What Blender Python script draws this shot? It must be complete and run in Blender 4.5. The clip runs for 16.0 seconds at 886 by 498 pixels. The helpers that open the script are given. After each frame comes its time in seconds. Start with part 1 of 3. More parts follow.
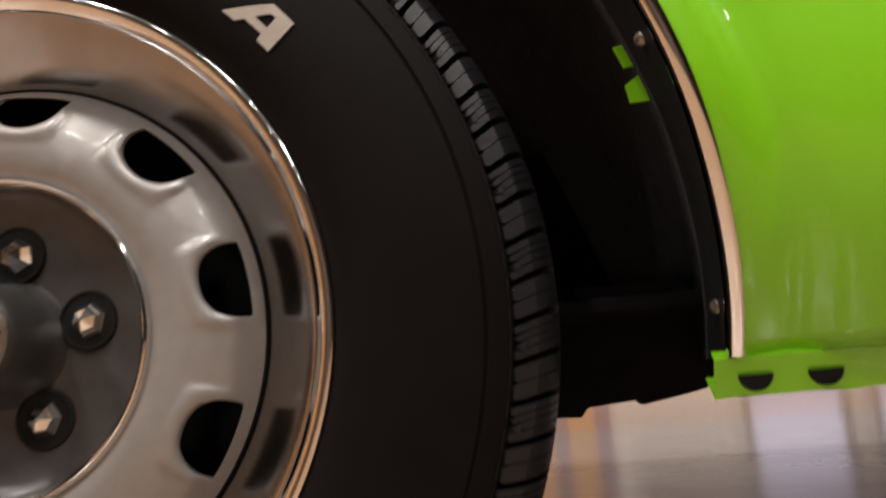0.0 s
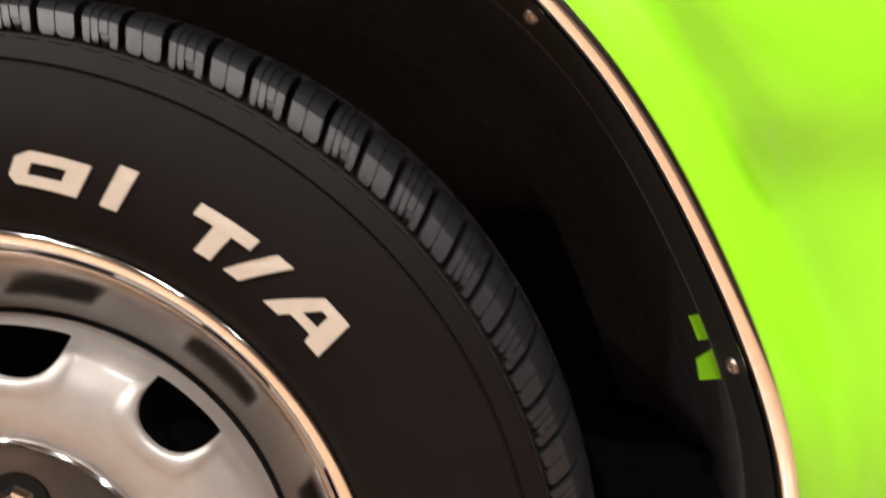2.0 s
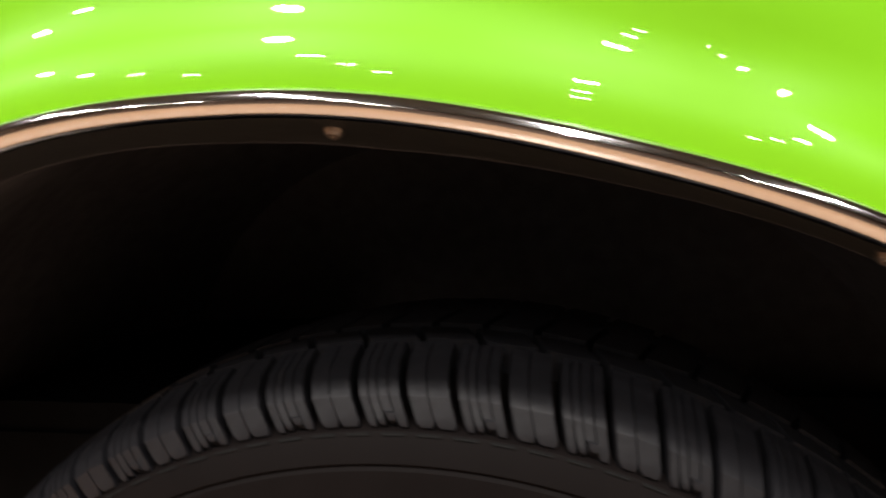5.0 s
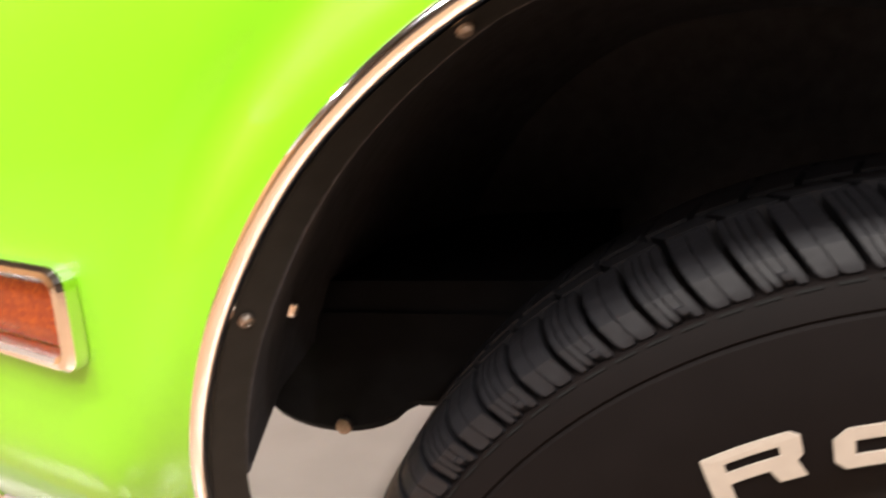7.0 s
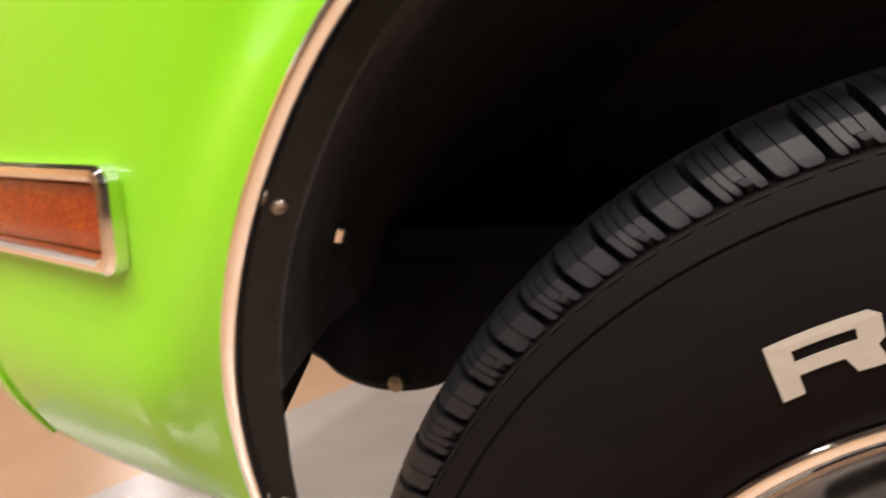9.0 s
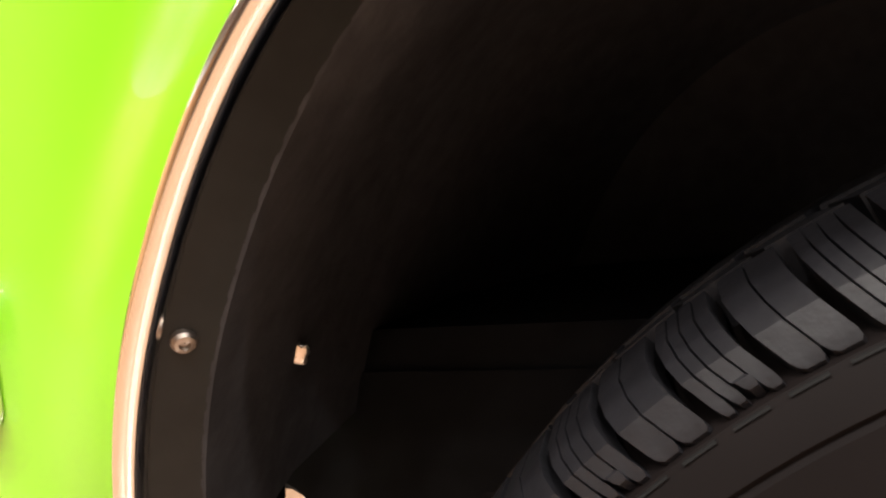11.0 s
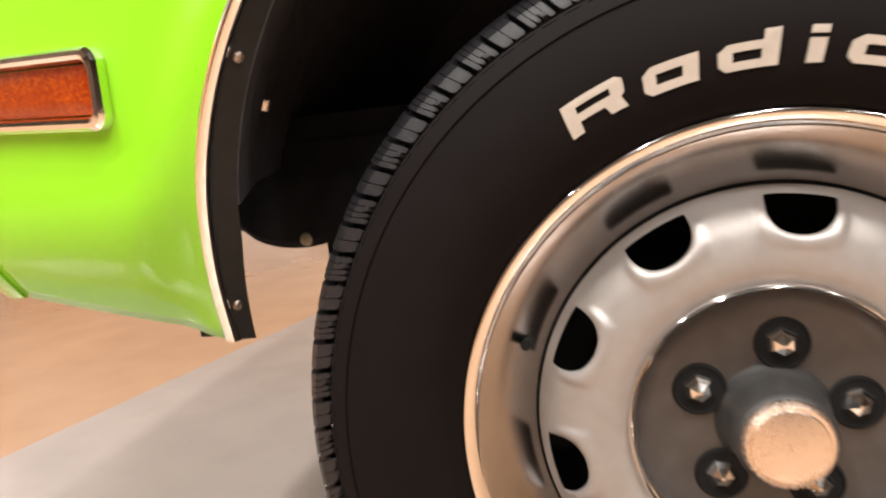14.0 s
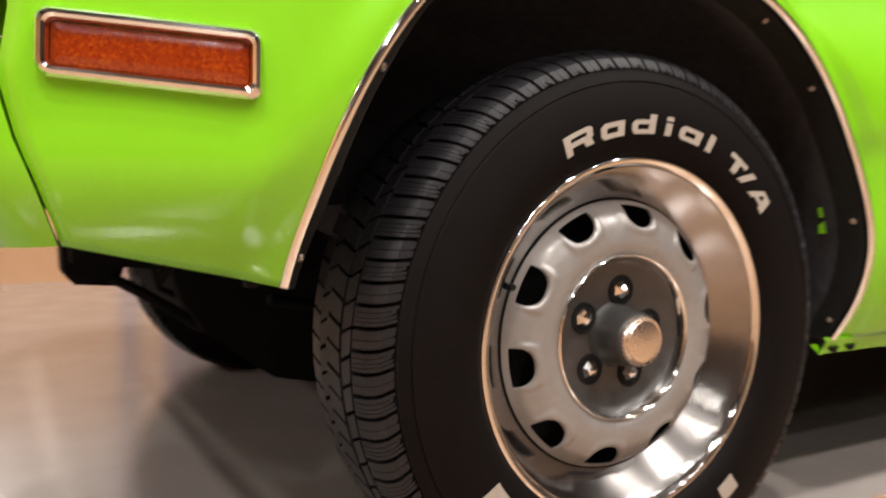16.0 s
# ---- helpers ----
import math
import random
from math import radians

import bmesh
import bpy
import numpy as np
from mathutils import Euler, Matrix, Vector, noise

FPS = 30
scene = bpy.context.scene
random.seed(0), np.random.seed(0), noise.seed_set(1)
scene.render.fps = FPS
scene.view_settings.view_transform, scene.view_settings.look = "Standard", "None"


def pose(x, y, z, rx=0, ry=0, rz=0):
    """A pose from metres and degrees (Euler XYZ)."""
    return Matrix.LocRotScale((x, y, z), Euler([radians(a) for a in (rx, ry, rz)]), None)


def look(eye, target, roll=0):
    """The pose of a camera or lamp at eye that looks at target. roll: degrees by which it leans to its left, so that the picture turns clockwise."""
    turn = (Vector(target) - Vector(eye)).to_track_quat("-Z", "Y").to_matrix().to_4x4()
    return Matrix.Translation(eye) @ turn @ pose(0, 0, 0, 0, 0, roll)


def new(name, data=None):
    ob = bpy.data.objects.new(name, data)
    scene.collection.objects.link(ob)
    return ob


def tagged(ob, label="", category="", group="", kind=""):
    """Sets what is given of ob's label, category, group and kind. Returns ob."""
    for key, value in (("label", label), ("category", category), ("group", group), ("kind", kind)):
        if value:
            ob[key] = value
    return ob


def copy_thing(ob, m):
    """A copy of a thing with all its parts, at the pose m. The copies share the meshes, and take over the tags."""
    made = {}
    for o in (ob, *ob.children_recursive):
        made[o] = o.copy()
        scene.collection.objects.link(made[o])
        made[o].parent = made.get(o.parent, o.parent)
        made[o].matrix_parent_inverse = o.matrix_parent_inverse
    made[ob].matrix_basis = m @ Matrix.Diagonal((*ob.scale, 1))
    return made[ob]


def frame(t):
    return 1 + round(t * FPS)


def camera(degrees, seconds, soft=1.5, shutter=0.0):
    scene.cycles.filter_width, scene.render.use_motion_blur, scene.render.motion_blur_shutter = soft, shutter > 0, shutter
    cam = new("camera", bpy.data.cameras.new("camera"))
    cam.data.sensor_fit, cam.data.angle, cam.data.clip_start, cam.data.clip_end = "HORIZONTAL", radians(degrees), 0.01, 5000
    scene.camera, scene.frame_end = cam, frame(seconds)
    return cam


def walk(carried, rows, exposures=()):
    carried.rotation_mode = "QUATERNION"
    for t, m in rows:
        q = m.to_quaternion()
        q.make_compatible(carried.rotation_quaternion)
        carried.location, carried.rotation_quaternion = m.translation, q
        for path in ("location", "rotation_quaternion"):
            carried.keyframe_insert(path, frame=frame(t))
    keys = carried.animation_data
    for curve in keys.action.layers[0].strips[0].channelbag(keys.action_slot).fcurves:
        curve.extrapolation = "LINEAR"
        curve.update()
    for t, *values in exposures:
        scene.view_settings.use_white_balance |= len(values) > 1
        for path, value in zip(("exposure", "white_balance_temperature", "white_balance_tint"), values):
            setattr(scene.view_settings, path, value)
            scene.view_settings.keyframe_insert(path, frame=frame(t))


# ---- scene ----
cam = camera(57.0, 16.0, soft=2.1, shutter=0.5)
PATH = [
    (0, (0.3257, -0.4505, 0.2721), (0.1771, 1.5170, 0.5991), -4.94),
    (0.5, (0.3377, -0.4175, 0.3713), (0.2023, 1.5705, 0.5426), -3.97),
    (1, (0.3230, -0.4133, 0.4308), (0.2307, 1.5824, 0.5242), -2.69),
    (1.5, (0.2984, -0.4165, 0.4978), (0.2520, 1.5825, 0.4536), -1.11),
    (2, (0.2650, -0.4149, 0.5688), (0.2586, 1.5763, 0.3825), -1.20),
    (2.5, (0.2381, -0.3939, 0.6613), (0.2620, 1.5681, 0.2737), -0.29),
    (3, (0.1952, -0.3825, 0.7207), (0.2806, 1.5549, 0.2317), 0.70),
    (5.5, (0.0405, -0.3226, 0.7965), (-0.4386, 1.5988, 0.5159), -3.14),
    (6, (-0.0424, -0.3270, 0.8066), (-0.5129, 1.5720, 0.3913), -3.29),
    (6.5, (-0.0915, -0.3368, 0.7775), (-0.6024, 1.5491, 0.3507), -3.76),
    (7, (-0.1362, -0.3507, 0.7414), (-0.7071, 1.5161, 0.3061), -4.38),
    (7.5, (-0.1483, -0.3624, 0.7136), (-0.8718, 1.4533, 0.2895), -4.39),
    (8, (-0.1519, -0.3860, 0.6793), (-0.9176, 1.4129, 0.2576), -3.53),
    (8.5, (-0.1541, -0.3861, 0.6640), (-0.9258, 1.4217, 0.2949), -2.10),
    (9, (-0.1207, -0.3344, 0.6521), (-0.9053, 1.4846, 0.3774), -3.83),
    (9.5, (-0.0859, -0.2472, 0.6298), (-1.0128, 1.5202, 0.4990), -7.60),
    (10, (-0.1598, -0.2052, 0.6523), (-0.9083, 1.6410, 0.4752), -8.42),
    (12.5, (-0.1486, -0.2043, 0.6651), (-1.1344, 1.5339, 0.5831), -3.19),
    (13, (-0.1284, -0.2802, 0.6497), (-0.9914, 1.5198, 0.5266), -3.77),
    (13.5, (-0.1119, -0.3922, 0.5988), (-0.7599, 1.4920, 0.4258), -5.05),
    (14, (-0.1002, -0.5496, 0.5554), (-0.5216, 1.3848, 0.2716), -6.58),
    (14.5, (-0.0870, -0.6515, 0.5660), (-0.4268, 1.3056, 0.3333), -4.78),
    (15, (-0.2205, -0.7441, 0.5130), (-0.2190, 1.2557, 0.4796), -1.27),
    (15.5, (-0.4710, -0.8046, 0.4636), (-0.0140, 1.1399, 0.3626), 0.84),
    (16, (-0.6966, -0.7310, 0.5107), (0.2862, 1.0035, 0.3503), 0.73),
]
EXPOSURES = [(0.0, -0.9), (0.5, -0.5), (1.0, 0.0), (1.5, 0.1), (3.0, 0.15), (5.3, -0.65), (5.5, -0.65), (6.0, -0.3), (7.0, 0.1), (8.0, -0.05), (9.0, -0.3), (10.0, 0.1), (13.5, 0.15), (14.5, -0.05), (15.0, -0.25), (15.5, -0.25), (16.0, -0.4)]
walk(cam, [(t, look(eye, target, roll)) for t, eye, target, roll in PATH], EXPOSURES)

# ---------------------------------------------------------------- light
FLOOR_Z = -0.026
world = bpy.data.worlds.new("hall_air")
scene.world = world
world.use_nodes = True
world.node_tree.nodes["Background"].inputs[0].default_value = (1.0, 0.93, 0.85, 1)
world.node_tree.nodes["Background"].inputs[1].default_value = 0.05


LAMPS = []


def ceiling_lamp(x, y, z, power, size):
    data = bpy.data.lights.new("lamp_light", "AREA")
    data.shape, data.size, data.energy, data.color = "DISK", size, power, (1.0, 0.94, 0.885)
    ob = new("lamp_light", data)
    ob.matrix_world = look((x, y, z), (x, y, 0))
    LAMPS.append((x, y, z))
    return ob


for ix in range(4):
    for iy in range(4):
        ceiling_lamp(-4.6 + 2.9 * ix, -1.9 - 2.1 * iy, 5.4, (230, 155, 60, 45)[iy], 0.30)
# all but the first are unseen lamps added to brighten the north wall
for x, power in ((-10.4, 45), (-0.9, 360), (3.2, 360), (7.2, 330)):
    ceiling_lamp(x, 9.9, 5.4, power, 0.30)
# two more lamps added out of view to brighten the west wall
for iy in range(2):
    ceiling_lamp(-8.5, -1.0 + 4.0 * iy, 5.4, 260, 0.30)

# ---------------------------------------------------------------- materials


def material(name, base, rough=0.5, metal=0.0, coat=0.0, spec=0.5, grain=0.0, scale=60.0, bump=0.0, tint=None, coat_rough=0.03, detail=5.0, rough_vary=0.0):
    m = bpy.data.materials.new(name)
    m.use_nodes = True
    nt = m.node_tree
    b = nt.nodes["Principled BSDF"]
    b.inputs["Base Color"].default_value = (*base, 1)
    b.inputs["Roughness"].default_value = rough
    b.inputs["Metallic"].default_value = metal
    b.inputs["Coat Weight"].default_value = coat
    b.inputs["Coat Roughness"].default_value = coat_rough
    b.inputs["Specular IOR Level"].default_value = spec
    if grain or bump or rough_vary:
        co = nt.nodes.new("ShaderNodeTexCoord")
        fine = nt.nodes.new("ShaderNodeTexNoise")
        fine.inputs["Scale"].default_value, fine.inputs["Detail"].default_value = scale, detail
        broad = nt.nodes.new("ShaderNodeTexNoise")
        broad.inputs["Scale"].default_value, broad.inputs["Detail"].default_value = scale * 0.09, 3.0
        both = nt.nodes.new("ShaderNodeMix")
        both.data_type = "FLOAT"
        both.inputs[0].default_value = 0.5
        for n in (fine, broad):
            nt.links.new(co.outputs["Object"], n.inputs["Vector"])
        nt.links.new(fine.outputs["Fac"], both.inputs[2])
        nt.links.new(broad.outputs["Fac"], both.inputs[3])
        if grain:
            ramp = nt.nodes.new("ShaderNodeValToRGB")
            dark = tint or tuple(c * (1 - grain) for c in base)
            lite = tuple(min(1, c * (1 + grain * 0.5)) for c in base)
            ramp.color_ramp.elements[0].position, ramp.color_ramp.elements[1].position = 0.3, 0.7
            ramp.color_ramp.elements[0].color, ramp.color_ramp.elements[1].color = (*dark, 1), (*lite, 1)
            nt.links.new(both.outputs[0], ramp.inputs[0])
            nt.links.new(ramp.outputs[0], b.inputs["Base Color"])
        if rough_vary:
            rr = nt.nodes.new("ShaderNodeMapRange")
            rr.inputs["To Min"].default_value, rr.inputs["To Max"].default_value = max(0, rough - rough_vary), rough + rough_vary
            nt.links.new(both.outputs[0], rr.inputs["Value"])
            nt.links.new(rr.outputs[0], b.inputs["Roughness"])
        if bump:
            bp = nt.nodes.new("ShaderNodeBump")
            bp.inputs["Strength"].default_value, bp.inputs["Distance"].default_value = 1.0, bump
            nt.links.new(fine.outputs["Fac"], bp.inputs["Height"])
            nt.links.new(bp.outputs[0], b.inputs["Normal"])
    return m


LIME = material("lime_paint", (0.205, 0.565, 0.010), 0.4, 0.0, 1.0, 0.2, grain=0.03, scale=40, coat_rough=0.015)
CHROME = material("chrome", (0.86, 0.85, 0.84), 0.07, 1.0, grain=0.06, scale=120, rough_vary=0.04)
TRIM = material("polished_trim", (0.35, 0.33, 0.32), 0.19, 1.0, grain=0.14, scale=50, rough_vary=0.05)
ARGENT = material("argent_paint", (0.275, 0.255, 0.242), 0.42, 0.36, 0.3, grain=0.12, scale=90, rough_vary=0.08, coat_rough=0.15)
PLATE = material("charcoal_paint", (0.060, 0.054, 0.051), 0.42, 0.35, 0.2, grain=0.3, scale=70, rough_vary=0.1, coat_rough=0.2)
HUB = material("dark_hub_paint", (0.03, 0.029, 0.028), 0.45, 0.2, grain=0.3, scale=80)
CAP = material("brushed_cap", (0.82, 0.72, 0.64), 0.28, 1.0, grain=0.15, scale=300, rough_vary=0.1)
RUBBER = material("sidewall_rubber", (0.0056, 0.0042, 0.0041), 0.6, 0.0, spec=0.06, grain=0.25, scale=35, bump=0.0002, rough_vary=0.08)
TREAD = material("tread_rubber", (0.0098, 0.0096, 0.0115), 0.42, 0.0, spec=0.3, grain=0.35, scale=130, bump=0.0004, rough_vary=0.1)
LETTER = material("letter_rubber", (0.34, 0.295, 0.25), 0.6, 0.0, grain=0.14, scale=120, bump=0.0002)
UNDERCOAT = material("undercoat", (0.045, 0.045, 0.050), 0.8, 0.0, spec=0.2, grain=0.5, scale=60, bump=0.001)
FLANGE = material("flange_black", (0.014, 0.0145, 0.0140), 0.55, 0.0, spec=0.22, grain=0.35, scale=80, bump=0.0003)
STEEL = material("screw_steel", (0.36, 0.33, 0.30), 0.42, 1.0, grain=0.5, scale=260, tint=(0.16, 0.11, 0.08))
# near-black: shade painted into gaps and recesses; also used on plain black parts
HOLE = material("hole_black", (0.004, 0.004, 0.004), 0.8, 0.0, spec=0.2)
AMBER = material("amber_lens", (0.42, 0.075, 0.004), 0.18, 0.0, 0.35)


def glitter_lens(m):
    """Small moulded facets behind the amber plastic, glitter painted in: each cell its own tone and tilt."""
    nt = m.node_tree
    b = nt.nodes["Principled BSDF"]
    co = nt.nodes.new("ShaderNodeTexCoord")
    cells = nt.nodes.new("ShaderNodeTexVoronoi")
    cells.inputs["Scale"].default_value = 420.0
    nt.links.new(co.outputs["Object"], cells.inputs["Vector"])
    patch = nt.nodes.new("ShaderNodeTexNoise")
    patch.inputs["Scale"].default_value = 11.0
    nt.links.new(co.outputs["Object"], patch.inputs["Vector"])
    tone = nt.nodes.new("ShaderNodeSeparateColor")
    nt.links.new(cells.outputs["Color"], tone.inputs[0])
    mul = nt.nodes.new("ShaderNodeMath")
    mul.operation = "MULTIPLY"
    nt.links.new(tone.outputs[0], mul.inputs[0])
    nt.links.new(patch.outputs["Fac"], mul.inputs[1])
    # facet glints put into the base colour, dark red up to bright amber
    ramp = nt.nodes.new("ShaderNodeValToRGB")
    ramp.color_ramp.elements[0].color = (0.20, 0.017, 0.001, 1)
    ramp.color_ramp.elements[1].position, ramp.color_ramp.elements[1].color = 0.8, (0.46, 0.095, 0.005, 1)
    e = ramp.color_ramp.elements.new(0.36)
    e.color = (0.27, 0.033, 0.0015, 1)
    nt.links.new(mul.outputs[0], ramp.inputs[0])
    nt.links.new(ramp.outputs[0], b.inputs["Base Color"])
    bp = nt.nodes.new("ShaderNodeBump")
    bp.inputs["Strength"].default_value, bp.inputs["Distance"].default_value = 1.0, 0.00018
    nt.links.new(cells.outputs["Distance"], bp.inputs["Height"])
    nt.links.new(bp.outputs[0], b.inputs["Normal"])


glitter_lens(AMBER)
FLOOR = material("polished_floor", (0.40, 0.245, 0.150), 0.20, 0.0, spec=1.0, grain=0.12, scale=5, rough_vary=0.05)
FLOOR_GREY = material("polished_grey_floor", (0.33, 0.290, 0.268), 0.20, 0.0, spec=1.0, grain=0.14, scale=6, rough_vary=0.05)
WALL_WARM = material("warm_wall", (0.60, 0.33, 0.15), 0.7, grain=0.2, scale=3)
WALL_PALE = material("pale_wall", (0.72, 0.68, 0.66), 0.7, grain=0.1, scale=3)
WALL_DARK = material("dark_wall", (0.16, 0.115, 0.09), 0.7, grain=0.3, scale=3)
CLADDING = material("maroon_cladding", (0.07, 0.028, 0.026), 0.6, grain=0.3, scale=4)
UNDER_HALL = material("lamp_black", (0.03, 0.03, 0.03), 0.5, grain=0.2, scale=20)
COLUMN = material("column_paint", (0.46, 0.34, 0.52), 0.5, grain=0.1, scale=4)
CEILING = material("ceiling_paint", (0.10, 0.095, 0.09), 0.8, grain=0.2, scale=3)

# ---------------------------------------------------------------- mesh helpers


def smooth(me, angle=40):
    for p in me.polygons:
        p.use_smooth = True
    me.set_sharp_from_angle(angle=radians(angle))


def mesh_of(name, verts, faces, mat, soft=40):
    me = bpy.data.meshes.new(name)
    me.from_pydata([tuple(v) for v in verts], [], faces)
    me.validate()
    if soft:
        smooth(me, soft)
    me.materials.append(mat)
    return me


def part(name, me, parent=None, label=""):
    ob = new(name, me)
    if parent is not None:
        ob.parent = parent
    if label:
        ob["label"] = label
    return ob


def empty(name, label, category, group="", kind=""):
    return tagged(new(name), label, category, group, kind)


def grid(rows, close_u=False, close_v=False):
    """Vertices and quads of rows of points."""
    n, m = len(rows), len(rows[0])
    faces = []
    for i in range(n if close_u else n - 1):
        for j in range(m if close_v else m - 1):
            a, b = i, (i + 1) % n
            c, d = j, (j + 1) % m
            faces.append((a * m + c, a * m + d, b * m + d, b * m + c))
    return [p for r in rows for p in r], faces


def lathe(profile, segs=96, cx=0.0, cz=0.0, a0=0.0, a1=360.0):
    """Turn (radius, y) points about the wheel's axis."""
    full = abs(a1 - a0 - 360) < 1e-6
    rows = []
    for k in range(segs if full else segs + 1):
        a = radians(a0 + (a1 - a0) * k / segs)
        rows.append([(cx + r * math.cos(a), y, cz + r * math.sin(a)) for r, y in profile])
    return grid(rows, close_u=full)


def box_mesh(name, size, at, mat, bevel=0.004, segs=2):
    bm = bmesh.new()
    bmesh.ops.create_cube(bm, size=1.0)
    for v in bm.verts:
        v.co = Vector((v.co.x * size[0] + at[0], v.co.y * size[1] + at[1], v.co.z * size[2] + at[2]))
    if bevel:
        bmesh.ops.bevel(bm, geom=bm.edges[:], offset=bevel, segments=segs, affect="EDGES", profile=0.5)
    me = bpy.data.meshes.new(name)
    bm.to_mesh(me)
    bm.free()
    smooth(me, 50)
    me.materials.append(mat)
    return me


def tube(points, radius, segs=10):
    """Vertices and faces of a round bar along a line of points."""
    pts = [Vector(p) for p in points]
    rows = []
    for i, p in enumerate(pts):
        d = (pts[min(i + 1, len(pts) - 1)] - pts[max(i - 1, 0)]).normalized()
        u = d.cross(Vector((0, 0, 1)) if abs(d.z) < 0.9 else Vector((1, 0, 0))).normalized()
        w = d.cross(u)
        rows.append([tuple(p + radius * (math.cos(t) * u + math.sin(t) * w)) for t in (2 * math.pi * k / segs for k in range(segs))])
    v, f = grid(rows, close_v=True)
    f += [tuple(range(segs)), tuple(range(len(v) - segs, len(v)))]
    return v, f


def lerp_table(table, t):
    """Smooth value from a short table of (t, value...)."""
    for (ta, *va), (tb, *vb) in zip(table, table[1:]):
        if t <= tb:
            break
    s = min(1, max(0, (t - ta) / (tb - ta)))
    return [a + (b - a) * s for a, b in zip(va, vb)]


def spline(table, t):
    """Catmull-Rom through (t, value)."""
    ts = [r[0] for r in table]
    i = min(max(sum(1 for q in ts if q <= t) - 1, 0), len(ts) - 2)
    t0, t1 = ts[i], ts[i + 1]
    v = [r[1] for r in table]
    m = lambda k: (v[min(k + 1, len(v) - 1)] - v[max(k - 1, 0)]) / (ts[min(k + 1, len(v) - 1)] - ts[max(k - 1, 0)])
    h, s = t1 - t0, (t - t0) / (t1 - t0)
    return (2 * s**3 - 3 * s**2 + 1) * v[i] + (s**3 - 2 * s**2 + s) * h * m(i) + (3 * s**2 - 2 * s**3) * v[i + 1] + (s**3 - s**2) * h * m(i + 1)


def ease(t):
    t = min(1, max(0, t))
    return t * t * (3 - 2 * t)


# ---------------------------------------------------------------- hall
def slab(name, size, at, mat, label, category):
    return tagged(part(name, box_mesh(name, size, at, mat, 0)), label, category, kind="structure")


slab("floor", (44, 44, 0.2), (0, 4, FLOOR_Z - 0.1), FLOOR, "polished tan showroom floor with soft reflections", "floor")
pad_v = [(-1.59, 0.1), (-0.75, 3.9), (7.6, 3.9), (7.6, 0.1)]
pad_f = [(0, 1, 2, 3), (7, 6, 5, 4)] + [(k, (k + 1) % 4 + 0, (k + 1) % 4 + 4, k + 4) for k in range(4)]
pad = mesh_of("floor_bay", [(x, y, FLOOR_Z + dz) for dz in (-0.02, 0.004) for x, y in pad_v], pad_f, FLOOR_GREY, 0)
tagged(part("floor_bay", pad), "polished grey floor bay under the car, with a slanting front edge", "floor", kind="structure")
slab("ceiling", (44, 44, 0.3), (0, 4, 7.4), CEILING, "dark grey hall ceiling high over the car", "ceiling")
slab("wall_north", (44, 0.3, 7.3), (0, 12, 3.6), WALL_PALE, "pale painted hall wall far behind the car", "wall")
slab("wall_south", (44, 0.3, 7.3), (0, -12, 3.6), WALL_DARK, "dark brown painted hall wall facing the car's side", "wall")
slab("wall_west", (0.3, 23.6, 7.3), (-11, 0, 3.6), WALL_PALE, "pale painted hall wall ahead of the car", "wall")
slab("wall_east", (0.3, 23.6, 7.3), (16, 0, 3.6), WALL_DARK, "dark brown painted hall wall behind the car", "wall")
slab("wood_panelling_north", (12.4, 0.06, 3.2), (-4.6, 11.8, 1.6 + FLOOR_Z), WALL_WARM, "warm brown timber panelling along the hall wall", "panelling")
slab("wood_panelling_west", (0.06, 23, 4.2), (-10.8, 0.0, 2.1 + FLOOR_Z), WALL_WARM, "warm brown timber panelling ahead of the car", "panelling")
for k, x in enumerate((-3.4, 0.76, 1.25)):
    col = box_mesh("column", (0.17, 0.17, 6.6), (x, 9.2, 3.3 + FLOOR_Z), COLUMN, 0.03)
    tagged(part("column", col), "slim mauve-grey painted hall column", "column", "columns of the hall")

slab("dark_cladding", (14.0, 0.06, 5.6), (8.9, 11.78, 1.55 + 2.8), CLADDING, "dark maroon cladding on the upper hall wall", "cladding")
GLASS_DAY = bpy.data.materials.new("window_daylight")
GLASS_DAY.use_nodes = True
GLASS_DAY.node_tree.nodes["Principled BSDF"].inputs["Base Color"].default_value = (0.5, 0.5, 0.55, 1)
GLASS_DAY.node_tree.nodes["Principled BSDF"].inputs["Emission Color"].default_value = (0.80, 0.72, 1.0, 1)
GLASS_DAY.node_tree.nodes["Principled BSDF"].inputs["Emission Strength"].default_value = 1.6
for name, x0, x1 in (("window_1", 3.6, 4.85), ("window_2", 5.4, 7.3)):
    win = tagged(new(name), "tall bright window with lavender daylight in a dark frame", "window", kind="structure")
    part("pane", box_mesh("pane", (x1 - x0, 0.02, 0.95), ((x0 + x1) / 2, 11.80, 1.02), GLASS_DAY, 0), win)
    for cx, cz, w, h in (((x0 + x1) / 2, 0.50, x1 - x0 + 0.2, 0.09), ((x0 + x1) / 2, 1.505, x1 - x0 + 0.2, 0.06), (x0 - 0.05, 1.01, 0.1, 0.93), (x1 + 0.05, 1.01, 0.1, 0.93)):
        part("window_frame", box_mesh("window_frame", (w, 0.08, h), (cx, 11.79, cz), WALL_DARK, 0.01), win)

